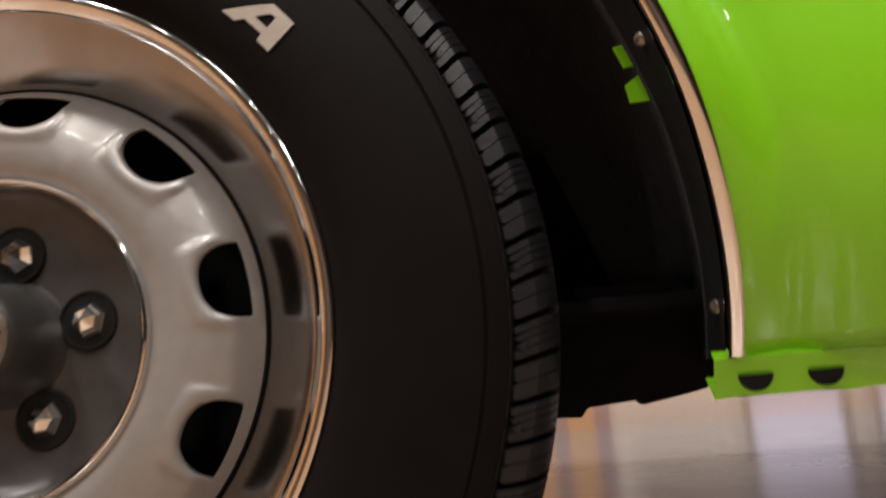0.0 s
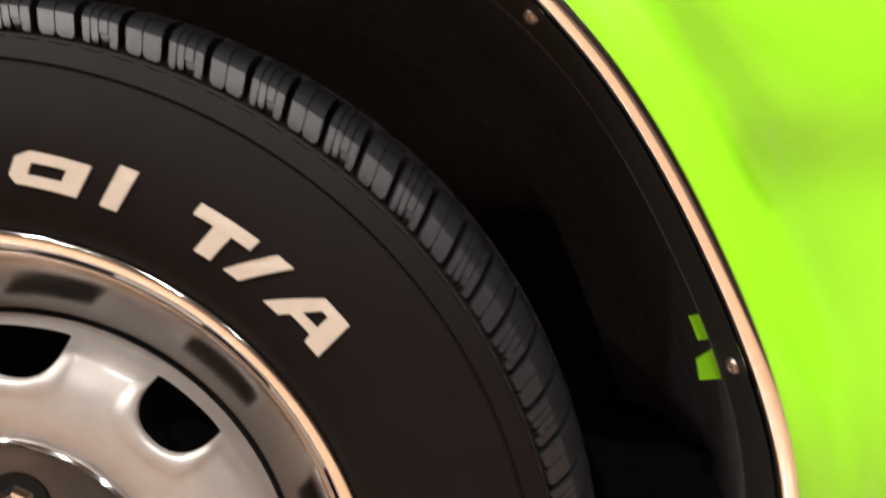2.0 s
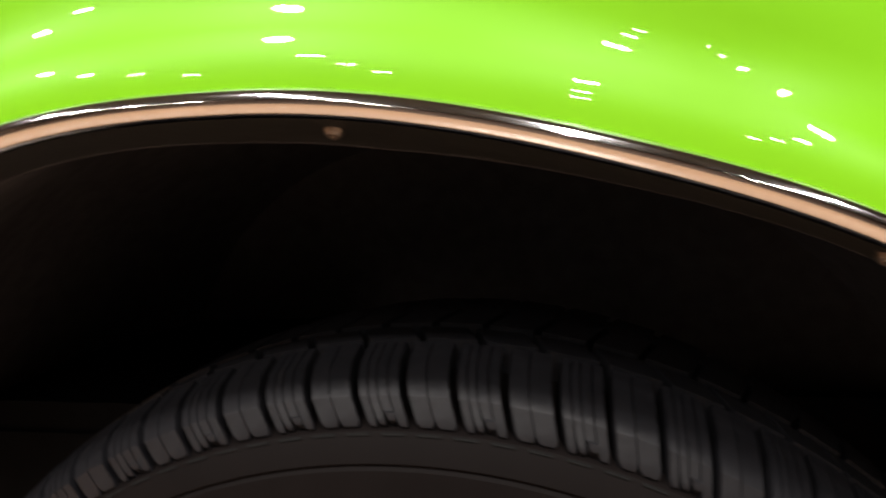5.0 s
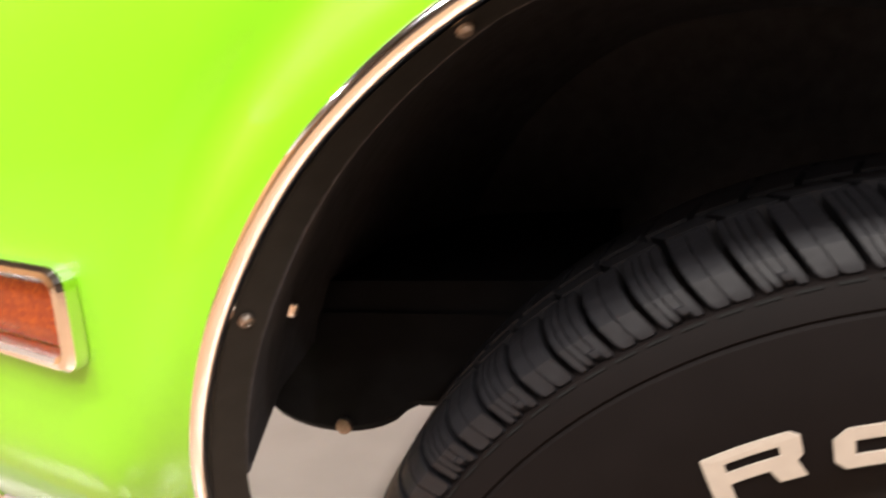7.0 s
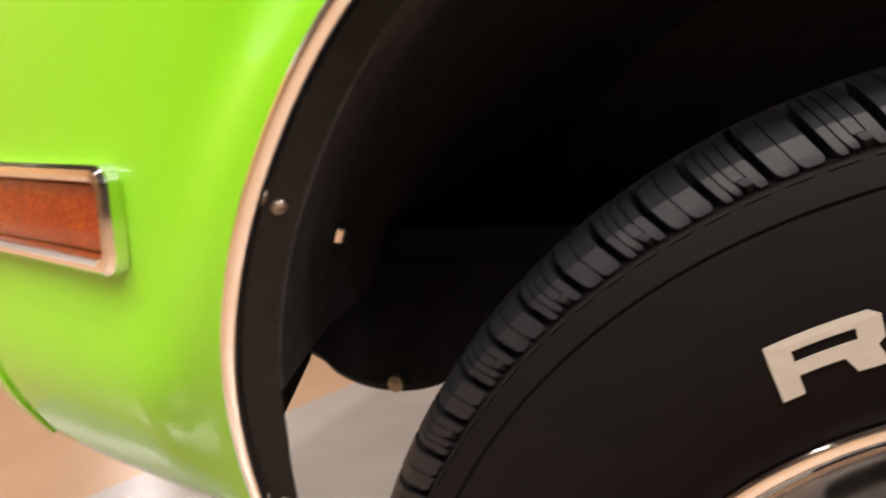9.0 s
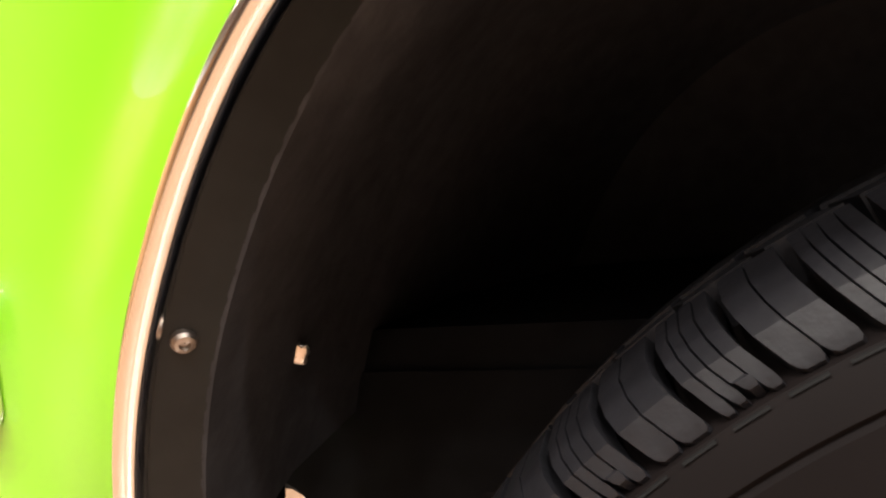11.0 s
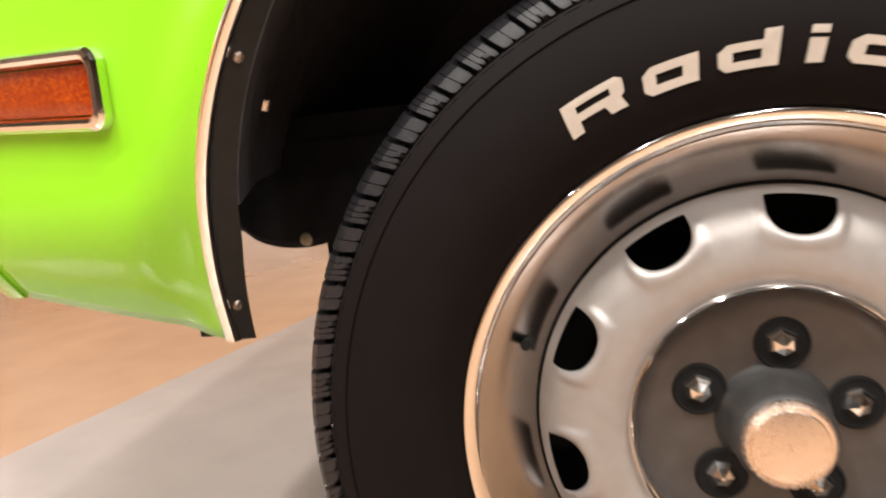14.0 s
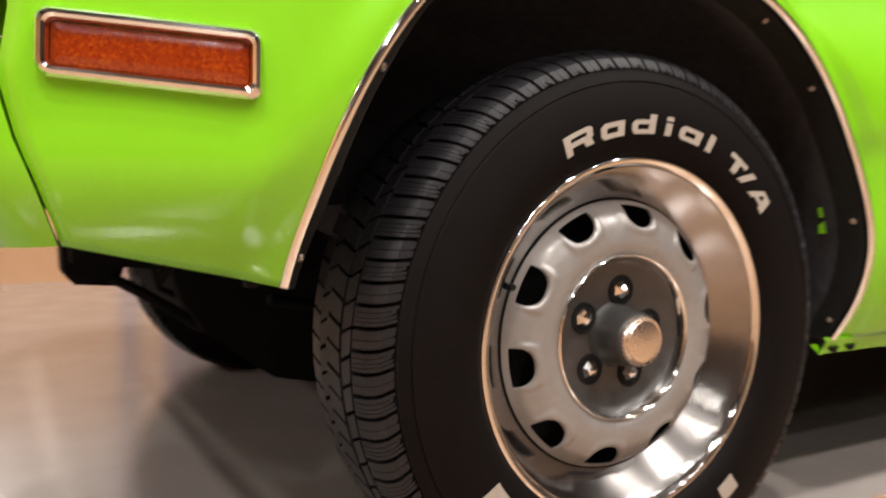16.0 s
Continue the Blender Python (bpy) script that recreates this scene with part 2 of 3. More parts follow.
lamp_pole = mesh_of("rod", *tube([(0, 0, 0.12), (0, 0, 1.82)], 0.012, 8), UNDER_HALL, 40)
shade_me = bpy.data.meshes.new("shade")
sv, sf = lathe([(0.05, 0.16), (0.16, 0.12), (0.175, 0.0), (0.168, 0.0), (0.155, 0.11), (0.05, 0.148)], 28)
shade_me.from_pydata([(x, z, y) for x, y, z in sv], [], sf)
smooth(shade_me, 40)
shade_me.materials.append(UNDER_HALL)
first_lamp = None
# the added wall-brightening lamps get the same shades and rods
for lx, ly, lz in LAMPS:
    if first_lamp is None:
        first_lamp = empty("ceiling_lamp", "dark round ceiling spotlight, in the main rows and among added wall fills", "lamp", "ceiling lamps of the hall")
        part("shade", shade_me, first_lamp)
        part("rod", lamp_pole, first_lamp)
        first_lamp.matrix_basis = Matrix.Translation((lx, ly, lz + 0.004))
    else:
        copy_thing(first_lamp, Matrix.Translation((lx, ly, lz + 0.004)))


def parked_car(x, y, turn):
    """A pale saloon standing far off in the hall."""
    thing = empty("parked_car", "white saloon car parked far off in the hall", "car")
    side = [(-2.1, 0.35), (-2.15, 0.62), (-1.9, 0.82), (-1.0, 0.90), (-0.45, 1.30), (0.75, 1.34), (1.35, 0.95), (2.05, 0.88), (2.15, 0.55), (2.1, 0.32), (1.75, 0.28), (1.6, 0.55), (1.1, 0.55), (0.95, 0.25), (-0.95, 0.25), (-1.1, 0.55), (-1.6, 0.55), (-1.75, 0.30)]
    body = part("body", plate_far("body", side, -0.85, 0.85, FAR_PAINT), thing, "white painted body")
    part("side_window", plate_far("side_window", [(-0.88, 0.93), (-0.42, 1.24), (0.70, 1.27), (1.15, 0.96)], -0.856, 0.856, HOLE), body)
    for wx in (-1.35, 1.35):
        for wy in (-0.86, 0.64):
            w = part("car_wheel", mesh_of("car_wheel", *lathe([(0.03, 0.03), (0.19, 0.02), (0.21, 0.0), (0.30, 0.0), (0.325, 0.03), (0.325, 0.19), (0.30, 0.22), (0.03, 0.22)], 32, 0, 0), RUBBER, 35), thing, "black tyre")
            w.matrix_local = Matrix.Translation((wx, wy, 0.325))
    thing.matrix_basis = Matrix.Translation((x, y, FLOOR_Z)) @ Matrix.Rotation(radians(turn), 4, "Z")
    return thing


def plate_far(name, outline, y0, y1, mat):
    n = len(outline)
    v = [(x, y, z) for y in (y0, y1) for x, z in outline]
    f = [tuple(range(n)), tuple(range(2 * n - 1, n - 1, -1))] + [(i, (i + 1) % n, n + (i + 1) % n, n + i) for i in range(n)]
    return mesh_of(name, v, f, mat, 30)


FAR_PAINT = material("white_paint", (0.75, 0.74, 0.76), 0.3, 0.0, 0.6, grain=0.03, scale=10)
parked_car(-5.05, 9.85, 4)
slab("dark_cladding_low", (1.7, 0.08, 1.3), (-2.35, 11.71, 1.08), WALL_DARK, "dark brown board on the timber panelling", "board")

# ---------------------------------------------------------------- wheel
AXLE_Z = 0.322
NUT_TURN = 8.0


def wheel_point(r, a, y):
    return (r * math.cos(radians(a)), y, AXLE_Z + r * math.sin(radians(a)))


SIDE = [(0.214, 0.045), (0.219, 0.026), (0.2265, 0.0125), (0.236, 0.005), (0.250, 0.0), (0.270, 0.0), (0.290, 0.0030), (0.3105, 0.0095), (0.3120, 0.0115), (0.3135, 0.0105), (0.320, 0.0135), (0.3265, 0.0175), (0.3280, 0.022)]
CARCASS = [(0.3295, 0.030), (0.3360, 0.045), (0.3400, 0.060), (0.3420, 0.085), (0.3430, 0.117)]
TYRE_WIDTH = 0.235


def tyre_profile():
    half = SIDE + CARCASS
    return half + [(r, TYRE_WIDTH - y) for r, y in reversed(half[:-1])]


# shoulder of the tread: (radius, y) from the lower edge of a block over its crest
CREST = [(0.3285, 0.0185), (0.3350, 0.0208), (0.3415, 0.0238), (0.3470, 0.0310), (0.3520, 0.0430), (0.3560, 0.0660)]


def block_mesh(name, width, sipes, lows=(0.0,)):
    """One tread block, centred on angle 0 about the origin; sipes cut it into fingers with rounded feet, lows lift single feet."""
    verts, faces = [], []
    edges = [-width / 2] + sipes + [width / 2]
    gap = 0.06
    last = len(edges) - 2
    rows = [(CREST[0][0], CREST[0][1], 0.20), (CREST[0][0] + 0.0012, CREST[0][1] + 0.0003, 0.06), (CREST[0][0] + 0.0032, CREST[0][1] + 0.0010, 0.0)]
    rows += [(r, y, 0.0) for r, y in CREST[1:]]
    for n, (e0, e1) in enumerate(zip(edges, edges[1:])):
        b0, b1 = e0 + (gap if n else 0), e1 - (gap if n < last else 0)
        cut = lows[n % len(lows)]
        base = len(verts)
        for k, (r, y, pinch) in enumerate(rows):
            skew = 1.9 * (r - rows[0][0]) / (rows[-1][0] - rows[0][0]) - 0.6
            if k < 3:
                r += cut
            c0, c1 = b0 + (b1 - b0) * pinch, b1 - (b1 - b0) * pinch
            for a, rr, yy in ((c0, r, y), (c1, r, y), (c1, r - 0.008, y + 0.006), (c0, r - 0.008, y + 0.006)):
                q = radians(90 + a + skew)
                verts.append((rr * math.cos(q), yy, rr * math.sin(q)))
        for k in range(len(rows) - 1):
            p, q = base + 4 * k, base + 4 * (k + 1)
            faces += [(p, q, q + 1, p + 1), (p + 1, q + 1, q + 2, p + 2), (p + 3, q + 3, q, p)]
        faces += [(base, base + 1, base + 2, base + 3), tuple(base + 4 * (len(rows) - 1) + i for i in (3, 2, 1, 0))]
    return mesh_of(name, verts, faces, TREAD, 24)


def tread_ribs():
    """The inner rows of the tread, one mesh."""
    verts, faces = [], []
    rnd = random.Random(4)
    rows = [(0.0705, 0.094, 0.3565, 72, 1.5), (0.0985, 0.1365, 0.3575, 80, -1.6), (0.141, 0.1645, 0.3545, 72, 1.5)]
    rows += [(0.169, 0.205, 0.352, 72, -1.0)]
    for y0, y1, r, count, slant in rows:
        step = 360 / count
        for k in range(count):
            a0 = k * step + rnd.uniform(-0.1, 0.1)
            a1 = a0 + step - 0.75
            base = len(verts)
            for rr in (r, 0.339):
                for a, y, s in ((a0, y0, 0), (a1, y0, 0), (a1, y1, slant), (a0, y1, slant)):
                    q = radians(a + s)
                    drop = 0.004 if y > 0.2 else 0
                    verts.append(((rr - drop) * math.cos(q), y, AXLE_Z + (rr - drop) * math.sin(q)))
            b = base
            faces += [(b, b + 1, b + 2, b + 3), (b, b + 4, b + 5, b + 1), (b + 1, b + 5, b + 6, b + 2), (b + 2, b + 6, b + 7, b + 3), (b + 3, b + 7, b + 4, b)]
    return mesh_of("inner_tread", verts, faces, TREAD, 30)


STROKES = {
    "R": ([(0, 0), (0.22, 0), (0.22, 0.33), (0.64, 0.33), (0.72, 0.05), (1, 0.05), (0.93, 0.40), (1, 0.5), (1, 0.88), (0.9, 1), (0, 1)], [(0.22, 0.57), (0.78, 0.57), (0.78, 0.77), (0.22, 0.77)]),
    "a": ([(0, 0.22), (0.13, 0), (1, 0), (1, 1), (0.16, 1), (0, 0.78)], [(0.24, 0.32), (0.72, 0.32), (0.72, 0.68), (0.24, 0.68)]),
    "d": ([(0, 0.17), (0.13, 0), (1, 0), (1, 1), (0.74, 1), (0.74, 0.72), (0.16, 0.72), (0, 0.55)], [(0.24, 0.23), (0.72, 0.23), (0.72, 0.49), (0.24, 0.49)]),
    "i": ([(0, 0), (1, 0), (1, 0.66), (0, 0.66)], [(0, 0.78), (1, 0.78), (1, 1), (0, 1)]),
    "l": ([(0, 0), (1, 0), (1, 1), (0, 1)],),
    "T": ([(0.36, 0), (0.66, 0), (0.66, 0.70), (1, 0.70), (1, 1), (0, 1), (0, 0.70), (0.36, 0.70)],),
    "/": ([(0, 0), (0.42, 0), (1, 1), (0.58, 1)],),
    "A": ([(0, 0), (0.26, 0), (0.34, 0.20), (0.70, 0.20), (0.74, 0), (1, 0), (0.86, 1), (0.44, 1)], [(0.42, 0.42), (0.68, 0.42), (0.64, 0.76), (0.54, 0.76)]),
}


def glyph(ch):
    """A chunky squared letter, filled, in a unit box."""
    cu = bpy.data.curves.new("letter", "CURVE")
    cu.dimensions, cu.fill_mode = "2D", "BOTH"
    for loop in STROKES[ch]:
        sp = cu.splines.new("POLY")
        sp.points.add(len(loop) - 1)
        for p, (x, y) in zip(sp.points, loop):
            p.co = (x, y, 0, 1)
        sp.use_cyclic_u = True
    ob = bpy.data.objects.new("letter", cu)
    scene.collection.objects.link(ob)
    me = bpy.data.meshes.new_from_object(ob.evaluated_get(bpy.context.evaluated_depsgraph_get()))
    bpy.data.objects.remove(ob)
    bpy.data.curves.remove(cu)
    return me


def side_y(r):
    for (r0, y0), (r1, y1) in zip(SIDE, SIDE[1:]):
        if r0 <= r <= r1:
            return y0 + (y1 - y0) * (r - r0) / (r1 - r0)
    return 0.0


def raised_letter(ch, a0, a1, r0, r1, lean, parent):
    flat = glyph(ch)
    bm = bmesh.new()
    bm.from_mesh(flat)
    bmesh.ops.remove_doubles(bm, verts=bm.verts, dist=0.002)
    bmesh.ops.subdivide_edges(bm, edges=[e for e in bm.edges if e.calc_length() > 0.3], cuts=3)
    for v in bm.verts:
        u, w = v.co.x, v.co.y
        r = r0 + (r1 - r0) * w
        a = a0 + (a1 - a0) * u - lean * (w - 0.0)
        v.co = Vector(wheel_point(r, a, side_y(r) - 0.0012))
    bmesh.ops.recalc_face_normals(bm, faces=bm.faces)
    got = bmesh.ops.extrude_face_region(bm, geom=bm.faces[:])
    for v in [g for g in got["geom"] if isinstance(g, bmesh.types.BMVert)]:
        v.co.y += 0.0032
    bmesh.ops.recalc_face_normals(bm, faces=bm.faces)
    me = bpy.data.meshes.new("raised_letter")
    bm.to_mesh(me)
    bm.free()
    me.materials.append(LETTER)
    return part("raised_letter", me, parent)


def letter_bar(a0, a1, r0, r1, parent):
    rows = []
    for k in range(5):
        a = a0 + (a1 - a0) * k / 4
        rows.append([wheel_point(r0, a, side_y(r0) + 0.002), wheel_point(r0, a, side_y(r0) - 0.0012), wheel_point(r1, a, side_y(r1) - 0.0012), wheel_point(r1, a, side_y(r1) + 0.002)])
    v, f = grid(rows)
    f += [(0, 1, 2, 3), (16, 17, 18, 19)]
    return part("raised_bar", mesh_of("raised_bar", v, f, LETTER, 0), parent)


def disc_mesh():
    """Wheel face with ten cut-outs whose rims are pressed outwards."""
    verts, faces = [], []
    r_in, r_out, n = 0.103, 0.1712, 48

    def face_y(r):
        return lerp_table([(0.100, 0.042), (0.1045, 0.0350), (0.111, 0.0310), (0.124, 0.0295), (0.142, 0.0330), (0.157, 0.0410), (0.1712, 0.0560)], r)[0]

    for s in range(10):
        mid = 81.5 + 36 * s
        hole, rim = [], []
        for k in range(n):
            t = 2 * math.pi * k / n
            c, q = math.cos(t), math.sin(t)
            p = 2.1 if q < 0 else 9.0
            m = (abs(c) ** p + abs(q) ** p) ** (-1 / p)
            u, w = c * m, q * m
            r = (0.1630 + 0.0022 * w) if w > 0 else (0.1630 + 0.0245 * w)
            a = 8.9 * u * (0.1575 / r)
            hole.append((r, a))
            big = max(abs(c), abs(q))
            rim.append(((r_in + r_out) / 2 + (r_out - r_in) / 2 * q / big, 18 * c / big))
        rings = [(-0.14, 0.0034), (-0.06, 0.0018), (0.0, -0.0008), (0.05, -0.0021), (0.11, -0.0026), (0.18, -0.0023), (0.25, -0.0012), (0.32, -0.0003), (0.4, 0.0), (0.6, 0.0), (0.8, 0.0), (1.0, 0.0)]
        base = len(verts)
        for f, lift in rings:
            for (hr, ha), (er, ea) in zip(hole, rim):
                if f < 0:
                    r, a = hr, ha
                else:
                    r, a = hr + (er - hr) * f, ha + (ea - ha) * f
                keep = 1.0 - ease((r - 0.146) / 0.022)
                verts.append(wheel_point(r, mid - a, face_y(r) + (lift * keep if f >= 0 else lift)))
        for i in range(len(rings) - 1):
            for k in range(n):
                b, k2 = base + i * n, (k + 1) % n
                faces.append((b + k, b + k2, b + n + k2, b + n + k))
    me = mesh_of("wheel_disc", verts, faces, ARGENT, 0)
    bm = bmesh.new()
    bm.from_mesh(me)
    bmesh.ops.remove_doubles(bm, verts=bm.verts, dist=0.00005)
    bm.to_mesh(me)
    bm.free()
    smooth(me, 50)
    return me


def nut_mesh():
    """Chrome lug nut: hexagon with a faceted cone, over its painted dark seat; centred at the origin, facing -y."""
    verts, faces = [], []
    for r, y in ((0.0135, 0.020), (0.0135, 0.0085), (0.0128, 0.0055), (0.0075, -0.0015), (0.0012, -0.0055)):
        for k in range(6):
            a = radians(60 * k + 30)
            verts.append((r * math.cos(a), y, r * math.sin(a)))
    for i in range(4):
        for k in range(6):
            faces.append((6 * i + k, 6 * i + (k + 1) % 6, 6 * i + 6 + (k + 1) % 6, 6 * i + 6 + k))
    faces.append(tuple(24 + k for k in range(6)))
    return mesh_of("lug_nut", verts, faces, CHROME, 20)


def build_wheel():
    wheel = empty("front_wheel", "white-lettered black tyre on silver slotted wheel with trim ring", "wheel", "wheels of the car")
    tyre = part("tyre", mesh_of("tyre", *lathe(tyre_profile(), 180, 0, AXLE_Z), RUBBER, 25), wheel, "black rubber tyre with raised white lettering")
    wide = block_mesh("tread_block", 3.25, [0.1])
    forked = block_mesh("tread_block_forked", 3.25, [-0.75, 0.15, 0.9], (0.0, 0.0028, 0.0010, 0.0))
    for k in range(90):
        ob = part("tread_block", wide if k % 2 else forked, tyre)
        ob.matrix_local = Matrix.Translation((0, 0, AXLE_Z)) @ Matrix.Rotation(radians(-(4.0 * k) - 1.2), 4, "Y")
    part("inner_tread", tread_ribs(), tyre)
    dash = mesh_of("sidewall_dash", *lathe([(0.3248, 0.0172), (0.3250, 0.0158), (0.3257, 0.0162), (0.3259, 0.0176)], 4, 0, 0, -1.0, 1.0), HOLE, 30)
    for k in range(120):
        o = part("sidewall_dash", dash, tyre)
        o.matrix_local = Matrix.Translation((0, 0, AXLE_Z)) @ Matrix.Rotation(radians(3.0 * k - 0.2), 4, "Y")
    # raised words on the upper sidewall
    lo, hi, mid = 0.2505, 0.2735, 0.2682
    for ch, a0, a1, top in (("R", 119.6, 110.2, hi - 0.001), ("a", 107.6, 99.7, mid), ("d", 97.0, 88.9, hi), ("i", 85.2, 83.0, hi), ("a", 80.0, 71.8, mid), ("l", 69.0, 66.9, hi), ("T", 59.6, 52.3, hi), ("/", 53.0, 47.6, hi), ("A", 47.0, 37.8, hi)):
        raised_letter(ch, a0, a1, lo, top, 0.8, tyre)
    for k in range(9):
        a = 214 + 11.2 * k
        letter_bar(a, a + 6.5, 0.2505, 0.2745, tyre)
    lip = [(0.2180, 0.034), (0.2225, 0.024), (0.2252, 0.0185), (0.2250, 0.0155), (0.2238, 0.0136), (0.2215, 0.0128), (0.2185, 0.0136), (0.2160, 0.0156), (0.2143, 0.0180), (0.2134, 0.0190)]
    ring = [(0.2136, 0.0196), (0.2122, 0.0194), (0.2105, 0.0204), (0.2000, 0.0306), (0.1900, 0.0404), (0.1800, 0.0502), (0.1728, 0.0573)]
    trim = part("trim_ring", mesh_of("trim_ring", *lathe(ring, 180, 0, AXLE_Z), TRIM, 35), wheel, "polished metal trim ring")
    part("rolled_lip", mesh_of("rolled_lip", *lathe(lip, 180, 0, AXLE_Z), CHROME, 45), trim, "bright rolled chrome lip")
    part("wheel_disc", disc_mesh(), wheel, "silver painted disc with ten rounded slots")
    # near-black ring and backing: shade of the gap and slots put into the colour
    part("gap_shade", mesh_of("gap_shade", *lathe([(0.1729, 0.0570), (0.1721, 0.0580), (0.1708, 0.0560)], 120, 0, AXLE_Z), HOLE, 0), wheel)
    part("barrel_shade", mesh_of("barrel_shade", *lathe([(0.200, 0.045), (0.196, 0.11), (0.06, 0.12), (0.005, 0.12)], 64, 0, AXLE_Z), HOLE, 40), wheel)
    part("centre_ring", mesh_of("centre_ring", *lathe([(0.1062, 0.0370), (0.1050, 0.0315), (0.1030, 0.0298), (0.1008, 0.0315), (0.0995, 0.0360), (0.0980, 0.043)], 120, 0, AXLE_Z), CHROME, 60), wheel, "thin chrome ring")
    part("centre_plate", mesh_of("centre_plate", *lathe([(0.0990, 0.042), (0.0955, 0.0460), (0.0880, 0.0500), (0.0700, 0.0530), (0.0400, 0.0540), (0.0360, 0.0530)], 96, 0, AXLE_Z), PLATE, 40), wheel, "charcoal painted centre plate")
    part("hub", mesh_of("hub", *lathe([(0.0430, 0.0545), (0.0385, 0.0500), (0.0362, 0.0380), (0.0345, 0.0130), (0.0325, 0.0070), (0.0300, 0.0050)], 64, 0, AXLE_Z), HUB, 40), wheel, "dark tapered hub")
    cap = part("centre_cap", mesh_of("centre_cap", *lathe([(0.0315, 0.0075), (0.0308, 0.0025), (0.0285, -0.0005), (0.0260, 0.0000), (0.0250, -0.0015), (0.0130, -0.0035), (0.0005, -0.0040)], 64, 0, AXLE_Z), CAP, 35), wheel, "brushed metal centre cap")
    nub = box_mesh("cap_ridge", (0.0013, 0.0015, 0.0024), (0, 0, 0.0284), CAP, 0)
    for k in range(30):
        o = part("cap_ridge", nub, cap)
        o.matrix_local = Matrix.Translation((0, 0.0009, AXLE_Z)) @ Matrix.Rotation(radians(12 * k), 4, "Y")
    nut = nut_mesh()
    # black disc on the plate paints the shaded recess round each nut
    seat = mesh_of("seat_shade", *lathe([(0.0200, 0.0030), (0.0194, 0.0000), (0.0180, -0.0006), (0.0170, 0.0004), (0.0005, 0.0006)], 32), HOLE, 40)
    for k in range(5):
        a = 90 - NUT_TURN - 72 * k
        n = part("lug_nut", nut, wheel, "chrome faceted lug nut")
        n.matrix_local = Matrix.Translation(wheel_point(0.05715, a, 0.0470)) @ Matrix.Rotation(radians(13 * k), 4, "Y")
        s = part("seat_shade", seat, wheel)
        s.matrix_local = Matrix.Translation(wheel_point(0.05715, a, 0.0512))
    v, f = tube([wheel_point(0.186, 157.5, 0.046), wheel_point(0.187, 157.5, 0.034), wheel_point(0.1875, 157.5, 0.030)], 0.0040, 12)
    part("valve_stem", mesh_of("valve_stem", v, f, HOLE, 40), wheel, "black rubber valve stem")
    return wheel


wheel = build_wheel()

# ---------------------------------------------------------------- car body
ARCH_R = [(-9, 0.4660), (8, 0.4518), (25, 0.4478), (42, 0.4572), (60, 0.4625), (78, 0.4640), (96, 0.4800), (112, 0.4965), (126, 0.4921), (138, 0.4760), (149, 0.4586), (158, 0.4458), (171, 0.4327)]
ARCH_Y = [(-9, 0.0860), (3, 0.0260), (16, -0.0045), (40, -0.0030), (65, -0.0112), (90, -0.0160), (115, -0.0198), (135, -0.0108), (152, 0.0144), (171, 0.0802)]
ARCH_END = -6.0
ARCH_FRONT = 169.5


def arch(a, grow=0.0, deep=0.0):
    r = spline(ARCH_R, a) + grow
    return (r * math.cos(radians(a)), spline(ARCH_Y, a) + deep, AXLE_Z + r * math.sin(radians(a)))


def body_y(x, z):
    x = min(x, 1.3)
    y = spline([(-0.95, 0.20), (-0.75, 0.098), (-0.65, 0.064), (-0.47, 0.0190), (-0.35, -0.002), (-0.1, -0.014), (0.2, -0.009), (0.45, 0.000), (0.8, -0.006), (1.3, -0.004)], x)
    front = ease((-0.25 - x) / 0.2)
    y += front * 4.6 * max(0, 0.535 - z) ** 2 + (1 - front) * 1.6 * max(0, 0.47 - z) ** 2
    rear = ease((x - 0.12) / 0.2)
    y += 1.5 * (1 - rear) * max(0, z - 0.75) ** 2 + 2.6 * rear * max(0, z - 0.64) ** 2
    y += 0.010 * ease((x - 0.36) / 0.08) * ease((0.602 - z) / 0.045) * ease((z - 0.30) / 0.2)
    return y


OUTLINE = [(ARCH_END, 1.25, 0.272), (12, 1.25, 0.55), (35, 1.25, 1.0), (60, 0.45, 1.0), (90, 0.0, 1.0), (118, -0.35, 1.0), (140, -0.700, 1.0), (144.5, -0.676, 0.78), (149, -0.671, 0.665), (153, -0.682, 0.60), (158, -0.669, 0.545), (163, -0.652, 0.500), (ARCH_FRONT, -0.633, 0.449)]


def fender_mesh():
    steps = [0, 0.006, 0.014, 0.022, 0.031, 0.040, 0.049, 0.058, 0.068]
    rows = []
    for k in range(133):
        a = ARCH_END + (ARCH_FRONT - ARCH_END) * k / 132
        x0, y0, z0 = arch(a)
        bx, bz = lerp_table(OUTLINE, a)
        ln = math.hypot(bx - x0, bz - z0)
        ds = steps + [0.068 + (ln - 0.068) * (q / 14) ** 1.25 for q in range(1, 15)]
        row = []
        for d in ds:
            x, z = x0 + (bx - x0) * d / ln, z0 + (bz - z0) * d / ln
            s = ease((d - 0.012) / 0.05)
            y = y0 + (body_y(x, z) - y0) * s + (0.0085 * (1 - 0.75 * ease((a - 122) / 22)) + 0.0075 * ease((75 - a) / 30) * ease((a - 2) / 25)) * math.exp(-(((d - 0.040) / 0.018) ** 2)) * ease((ln - 0.068) / 0.1)
            row.append((x, y, z))
        rows.append(row)
    v, f = grid(rows)
    return mesh_of("fender", v, f, LIME, 60)


car = empty("car", "lime green classic coupe with chrome wheel-arch moulding, parked on the floor", "car")
fender = part("fender", fender_mesh(), car, "glossy lime green front fender")
thick = fender.modifiers.new("sheet", "SOLIDIFY")
thick.thickness, thick.offset = 0.0015, -1


